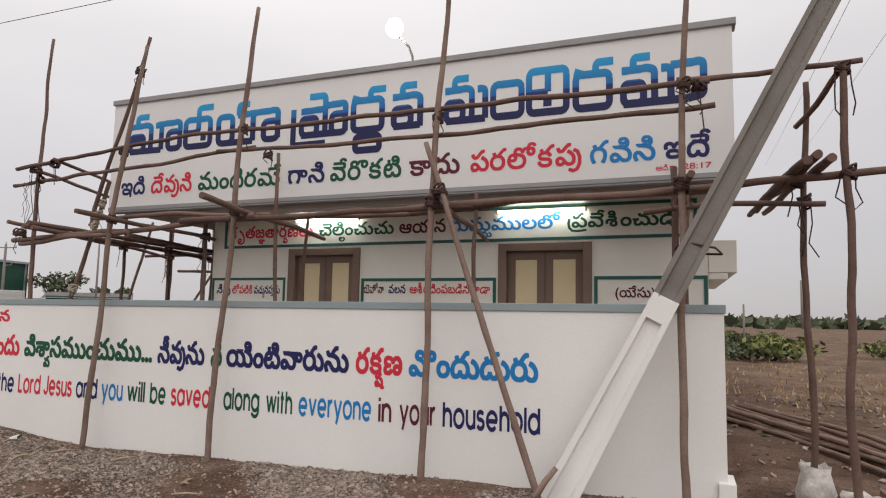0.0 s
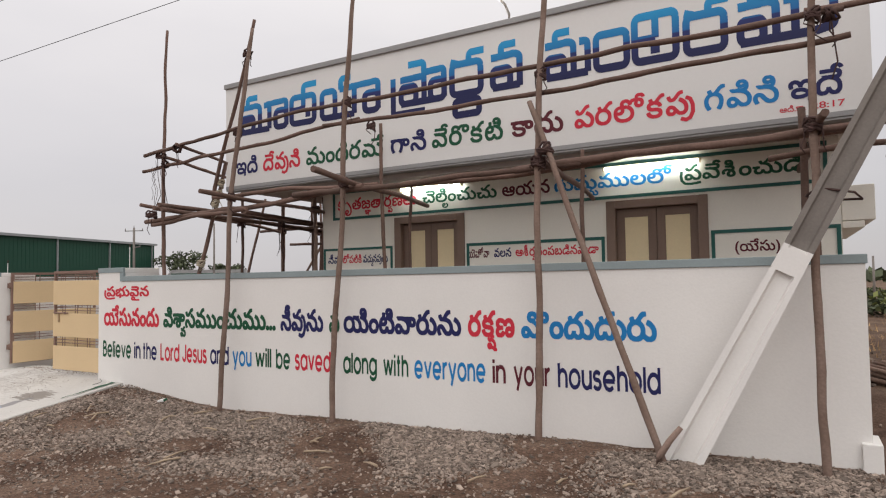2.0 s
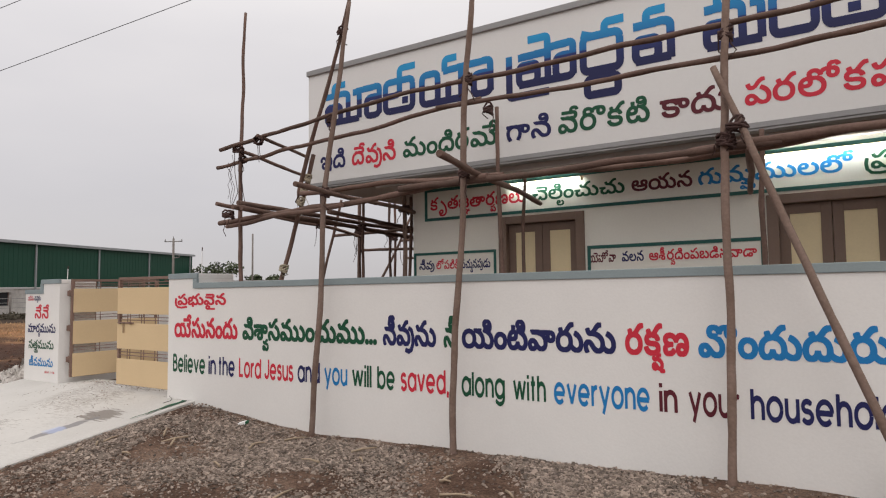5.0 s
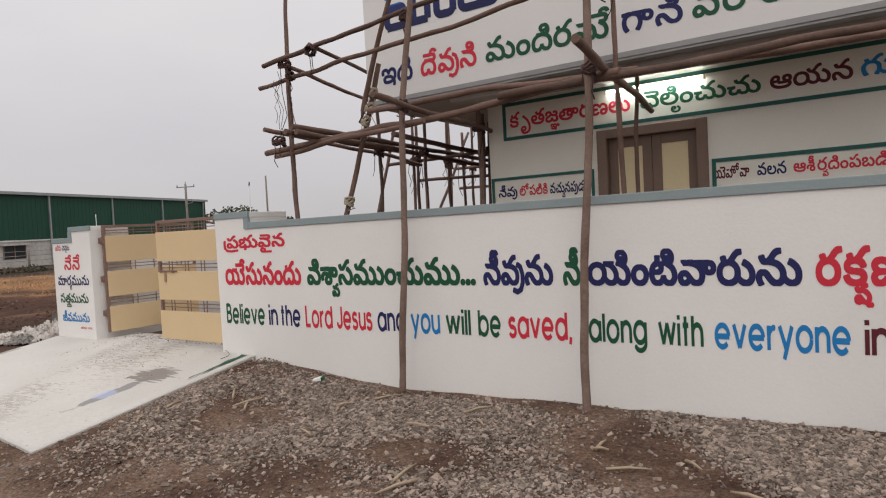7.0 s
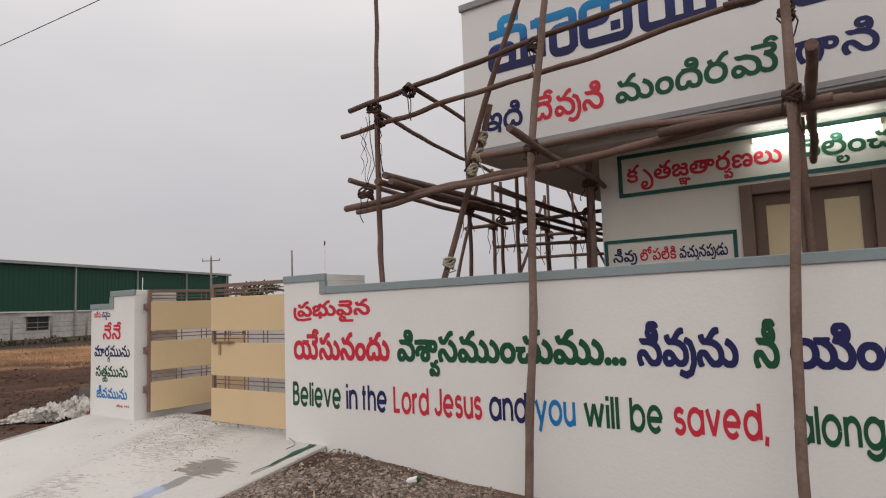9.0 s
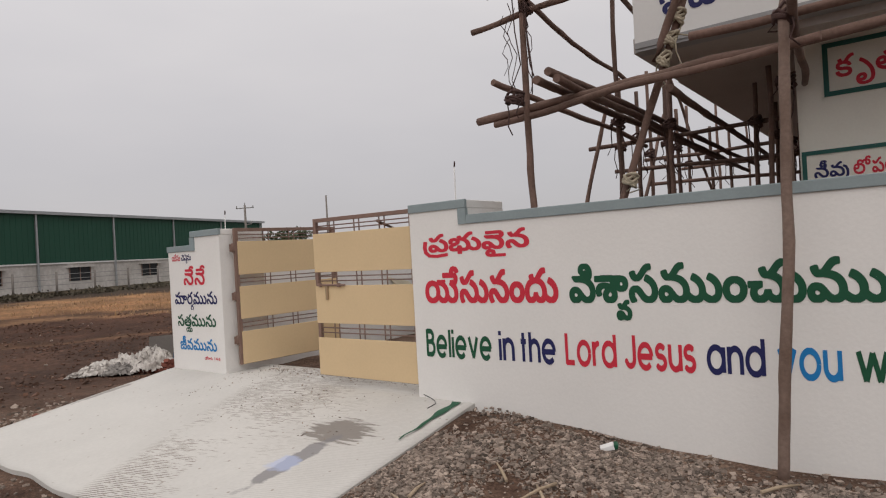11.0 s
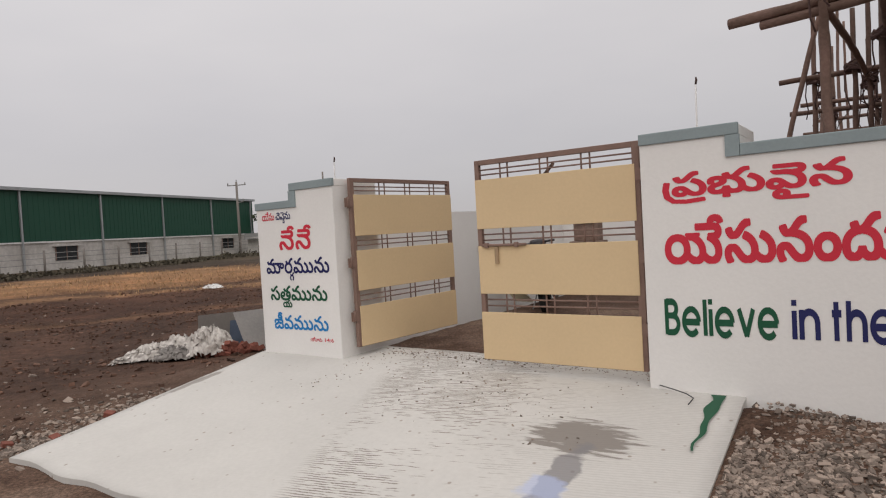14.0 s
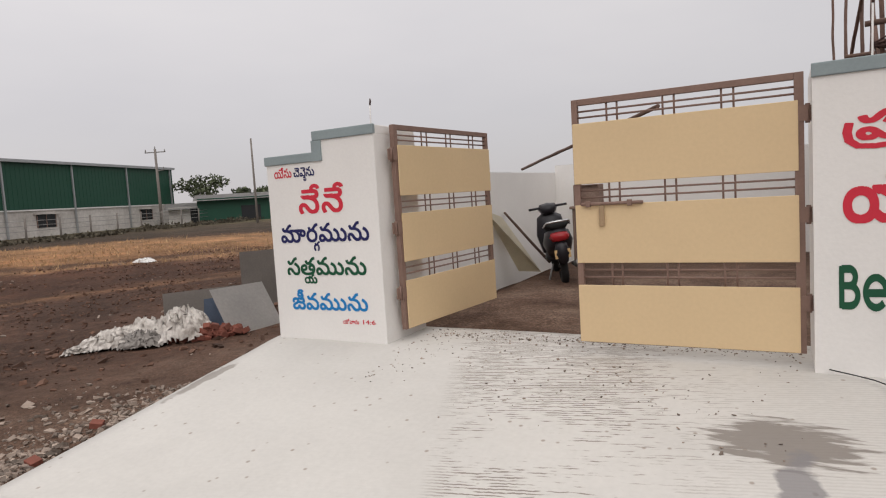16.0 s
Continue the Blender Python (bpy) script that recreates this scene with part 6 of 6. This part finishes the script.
def scooter():
    """Built facing +x on its wheels, then set down."""
    t = thing("scooter", "parked black motor scooter with a red tail lamp", "scooter")

    def loft(name, rows, material, label="", parent=None):
        # rows of (x, half width, z low, z high)
        bm = bmesh.new()
        rings = []
        for x, w, a, b in rows:
            m = (a + b) / 2
            ring = [bm.verts.new((x, s * w, z)) for s, z in ((0, a), (0.75, a + (b - a) * 0.1), (1, m), (0.8, b - (b - a) * 0.12), (0, b), (-0.8, b - (b - a) * 0.12), (-1, m), (-0.75, a + (b - a) * 0.1))]
            rings.append(ring)
        for r0, r1 in zip(rings, rings[1:]):
            for k in range(8):
                bm.faces.new((r0[k], r0[(k + 1) % 8], r1[(k + 1) % 8], r1[k]))
        bm.faces.new(rings[0]), bm.faces.new(rings[-1][::-1])
        bmesh.ops.recalc_face_normals(bm, faces=bm.faces[:])
        return part(name, bm, material, parent or t, label, True)

    loft("rear_body", ((-0.28, 0.09, 0.55, 0.72), (-0.2, 0.16, 0.46, 0.76), (0.1, 0.2, 0.38, 0.74), (0.4, 0.18, 0.34, 0.66), (0.55, 0.14, 0.3, 0.5)), M_BLACK)
    loft("seat", ((-0.22, 0.1, 0.75, 0.82), (-0.1, 0.16, 0.74, 0.86), (0.25, 0.16, 0.7, 0.8), (0.55, 0.11, 0.66, 0.76)), M_TYRE)
    loft("floorboard", ((0.5, 0.15, 0.26, 0.34), (0.8, 0.16, 0.25, 0.33), (0.98, 0.14, 0.26, 0.4)), M_BLACK)
    loft("front_apron", ((0.93, 0.2, 0.3, 0.88), (1.0, 0.22, 0.28, 0.94), (1.08, 0.14, 0.32, 0.98)), M_BLACK)
    loft("handlebar_cowl", ((0.9, 0.08, 0.9, 1.02), (1.0, 0.14, 0.9, 1.06), (1.12, 0.08, 0.92, 1.03)), M_BLACK)
    loft("front_mudguard", ((1.0, 0.06, 0.38, 0.5), (1.2, 0.08, 0.42, 0.54), (1.42, 0.05, 0.28, 0.4)), M_BLACK)
    for x, nm in ((0.0, "rear_wheel"), (1.24, "front_wheel")):
        bm = bmesh.new()
        ring = [Vector((x + 0.2 * math.cos(a), 0, 0.25 + 0.2 * math.sin(a))) for a in [k * math.pi / 12 for k in range(25)]]
        tube(bm, ring, 0.05, 8)
        w = part(nm, bm, M_TYRE, t)
        bm = bmesh.new()
        bmesh.ops.create_cone(bm, cap_ends=True, segments=16, radius1=0.15, radius2=0.15, depth=0.05, matrix=pose(x, 0, 0.25, 90, 0, 0))
        part("rim", bm, M_GALV, w)
    bm = bmesh.new()
    tube(bm, [(0.9, -0.27, 1.0), (0.98, -0.12, 1.0), (1.0, 0, 0.99), (0.98, 0.12, 1.0), (0.9, 0.27, 1.0)], 0.017, 8)
    part("handlebar", bm, M_BLACK, t)
    bm = bmesh.new()
    tube(bm, [(-0.05, -0.17, 0.78), (-0.3, -0.14, 0.84), (-0.36, 0, 0.85), (-0.3, 0.14, 0.84), (-0.05, 0.17, 0.78)], 0.014, 8)
    part("grab_rail", bm, M_CHROME, t)
    loft("tail_lamp", ((-0.32, 0.09, 0.6, 0.7), (-0.27, 0.13, 0.58, 0.72)), M_TAIL, "red tail lamp")
    plate = box("plate", -0.335, -0.325, -0.1, 0.1, 0.38, 0.49, M_PLATE, t, "yellow number plate with dark bars", False)
    for y0, y1 in ((-0.08, -0.02), (0.01, 0.08)):
        box("bar", -0.339, -0.336, y0, y1, 0.42, 0.45, M_BLACK, plate, "", False)
    loft("rear_mudguard", ((-0.34, 0.07, 0.3, 0.56), (-0.28, 0.09, 0.3, 0.6), (-0.18, 0.08, 0.42, 0.6)), M_BLACK)
    bm = bmesh.new()
    tube(bm, [(0.3, -0.17, 0.22), (-0.05, -0.19, 0.24), (-0.25, -0.2, 0.3)], [0.03, 0.045, 0.045], 8)
    part("exhaust", bm, M_SHEET, t)
    bm = bmesh.new()
    tube(bm, [(0.3, 0.1, 0.25), (0.22, 0.2, 0.02)], 0.012, 6)
    part("stand", bm, M_SHEET, t)
    return t


sc = scooter()
sc.matrix_world = pose(-12.36, 9.95, ground_z(-12.3, 10) - 0.03, -7, 0, 113)
board = thing("plywood_offcut", "cream plywood offcut leaning on the compound wall", "board")
bm = bmesh.new()
bm.faces.new([bm.verts.new(q) for q in ((-13.42, 10.99, -0.12), (-13.04, 10.93, -0.12), (-13.49, 10.6, 0.74), (-13.5, 10.03, 0.86))])
bmesh.ops.solidify(bm, geom=bm.faces[:], thickness=0.018)
part("sheet", bm, M_PLY, board)
lath = thing("timber_lath", "dark weathered lath lying along the plywood offcut", "wood")
pole("lath", (-12.95, 11.1, 0.0), (-13.49, 10.7, 0.8), 0.03, 0.024, lath, M_POLE, 0.01)
stick = thing("bamboo_stick", "long grey stick resting on the gate and the side wall", "stick")
pole("stick", (-13.25, 10.9, 1.42), (-10.6, 6.62, 1.64), 0.026, 0.02, stick, None, 0.004)
carton = thing("carton", "small brown carton on a stool behind the gate", "box")
box("body", -12.96, -12.52, 12.5, 12.8, 0.79, 1.14, M_POLE_PALE, carton, "", False, 0.01)
box("flap", -12.94, -12.54, 12.44, 12.499, 1.125, 1.139, M_POLE_PALE, carton, "", False, 0.003)
stool = thing("stool", "tall dark wooden stool behind the gate", "stool")
box("seat", -13.02, -12.46, 12.42, 12.86, 0.74, 0.788, M_BROWN, stool, "", False, 0.01)
for x in (-12.98, -12.54):
    for y in (12.46, 12.78):
        box("leg", x, x + 0.045, y, y + 0.045, -0.16, 0.74, M_BROWN, stool, "", False, 0.004)

# ---- east side: sacks, stacked poles ----
def sack(x, y, r, h, seed):
    t = thing("sack", "white woven sack packed round a scaffold foot", "sack", "sacks")
    bm = bmesh.new()
    rings = []
    z = ground_z(x, y) - 0.02
    for i, (f, k) in enumerate(((0.9, 0), (1.08, 0.12), (1.1, 0.35), (1.0, 0.62), (0.85, 0.82), (0.95, 1.0), (0.75, 0.93))):
        ring = []
        for a in range(16):
            th = a * math.pi / 8
            rr = r * f * (1 + 0.16 * noise.noise(Vector((math.cos(th) * 2, math.sin(th) * 2, i * 0.7 + seed))))
            ring.append(bm.verts.new((x + math.cos(th) * rr, y + math.sin(th) * rr, z + h * k + 0.05 * noise.noise(Vector((th * 2, i, seed))))))
        rings.append(ring)
    for p, q in zip(rings, rings[1:]):
        for a in range(16):
            bm.faces.new((p[a], p[(a + 1) % 16], q[(a + 1) % 16], q[a]))
    bm.faces.new(rings[-1])
    part("cloth", bm, M_TARP, t, "", True)


sack(1.12, 6.6, 0.14, 0.36, 1)
sack(1.31, 5.92, 0.15, 0.3, 5)
for k in range(13):
    q = rnd.uniform(-0.28, 0.28)
    lay = 0.05 + 0.07 * (k % 3)
    t = thing("stacked_pole", "long brown pole lying in a stack on the ground", "pole", "stacked poles")
    a, b = (0.75 + q * 0.9, 11.6 + q, ground_z(0.75, 11.6) + lay), (2.9 + q * 0.9 + rnd.uniform(-.1, .1), 6.7 + q, ground_z(2.9, 6.7) + lay)
    pole("shaft", a, b, 0.045, 0.032, t, M_POLE if k % 2 else M_POLE_PALE, 0.03)
gravel("field_stones", "scattered stones and litter on bare earth", 900, 0.6, 7, 6.5, 16, 0.015, 0.06, 15, lambda x, y: 0.6, M_STONE)

# ---- overhead wires ----
def wire(a, b, sag, label):
    t = thing("overhead_wire", label, "wire", "overhead wires")
    a, b = Vector(a), Vector(b)
    bm = bmesh.new()
    tube(bm, [a + (b - a) * (k / 24) - Vector((0, 0, sag * 4 * (k / 24) * (1 - k / 24))) for k in range(25)], 0.0045, 5)
    part("cable", bm, M_BLACK, t)


wire((-26, 0.3, 1.85), (-2.4, 6.75, 6.1), 0.1, "thin dark service cable sagging over the compound")
wire((-26, 0.3, 2.75), (2.0, 7.95, 7.85), 0.15, "thin dark cable above the service cable")
wire((1.6, -2, 4.9), (4.8, 41, 10.4), 0.1, "thin dark overhead cable crossing the plot's side")
wire((1.2, -8, 3.6), (7.0, 41, 11.4), 0.1, "thin dark overhead cable beyond the plot")

# green paint smeared on the ramp and a loose cable end
def smear():
    t = thing("paint_smear", "dark green paint smear on the ramp", "paint")
    bm = bmesh.new()
    rows = []
    for i in range(19):
        f = i / 18
        x, y = -9.24 + 0.02 * f + 0.03 * noise.noise(Vector((f * 5, 0, 3))), 6.0 - 0.8 * f
        k = (0.05 * (1 - f) ** 1.3 + 0.006) * (0.85 + 0.5 * noise.noise(Vector((f * 5, 4, 1))))
        z = -0.03 - 0.36 * max(0, (6.7 - y) / 3.45 - 0.19) / 0.81 + 0.012
        rows.append((bm.verts.new((x - k * (1 + 0.4 * noise.noise(Vector((f * 6, 8, 1)))), y, z)), bm.verts.new((x + k, y + 0.01, z))))
    for p, q in zip(rows, rows[1:]):
        bm.faces.new((p[0], p[1], q[1], q[0]))
    part("smear", bm, M_GREENP, t)
    c = thing("cable_end", "thin loose cable lying on the ramp", "cable")
    bm = bmesh.new()
    tube(bm, [(-9.62, 6.03, 0.0), (-9.5, 5.98, -0.01), (-9.42, 5.93, -0.015), (-9.36, 5.86, -0.02), (-9.37, 5.76, -0.035)], 0.004, 5)
    part("cable", bm, M_BLACK, c)


smear()
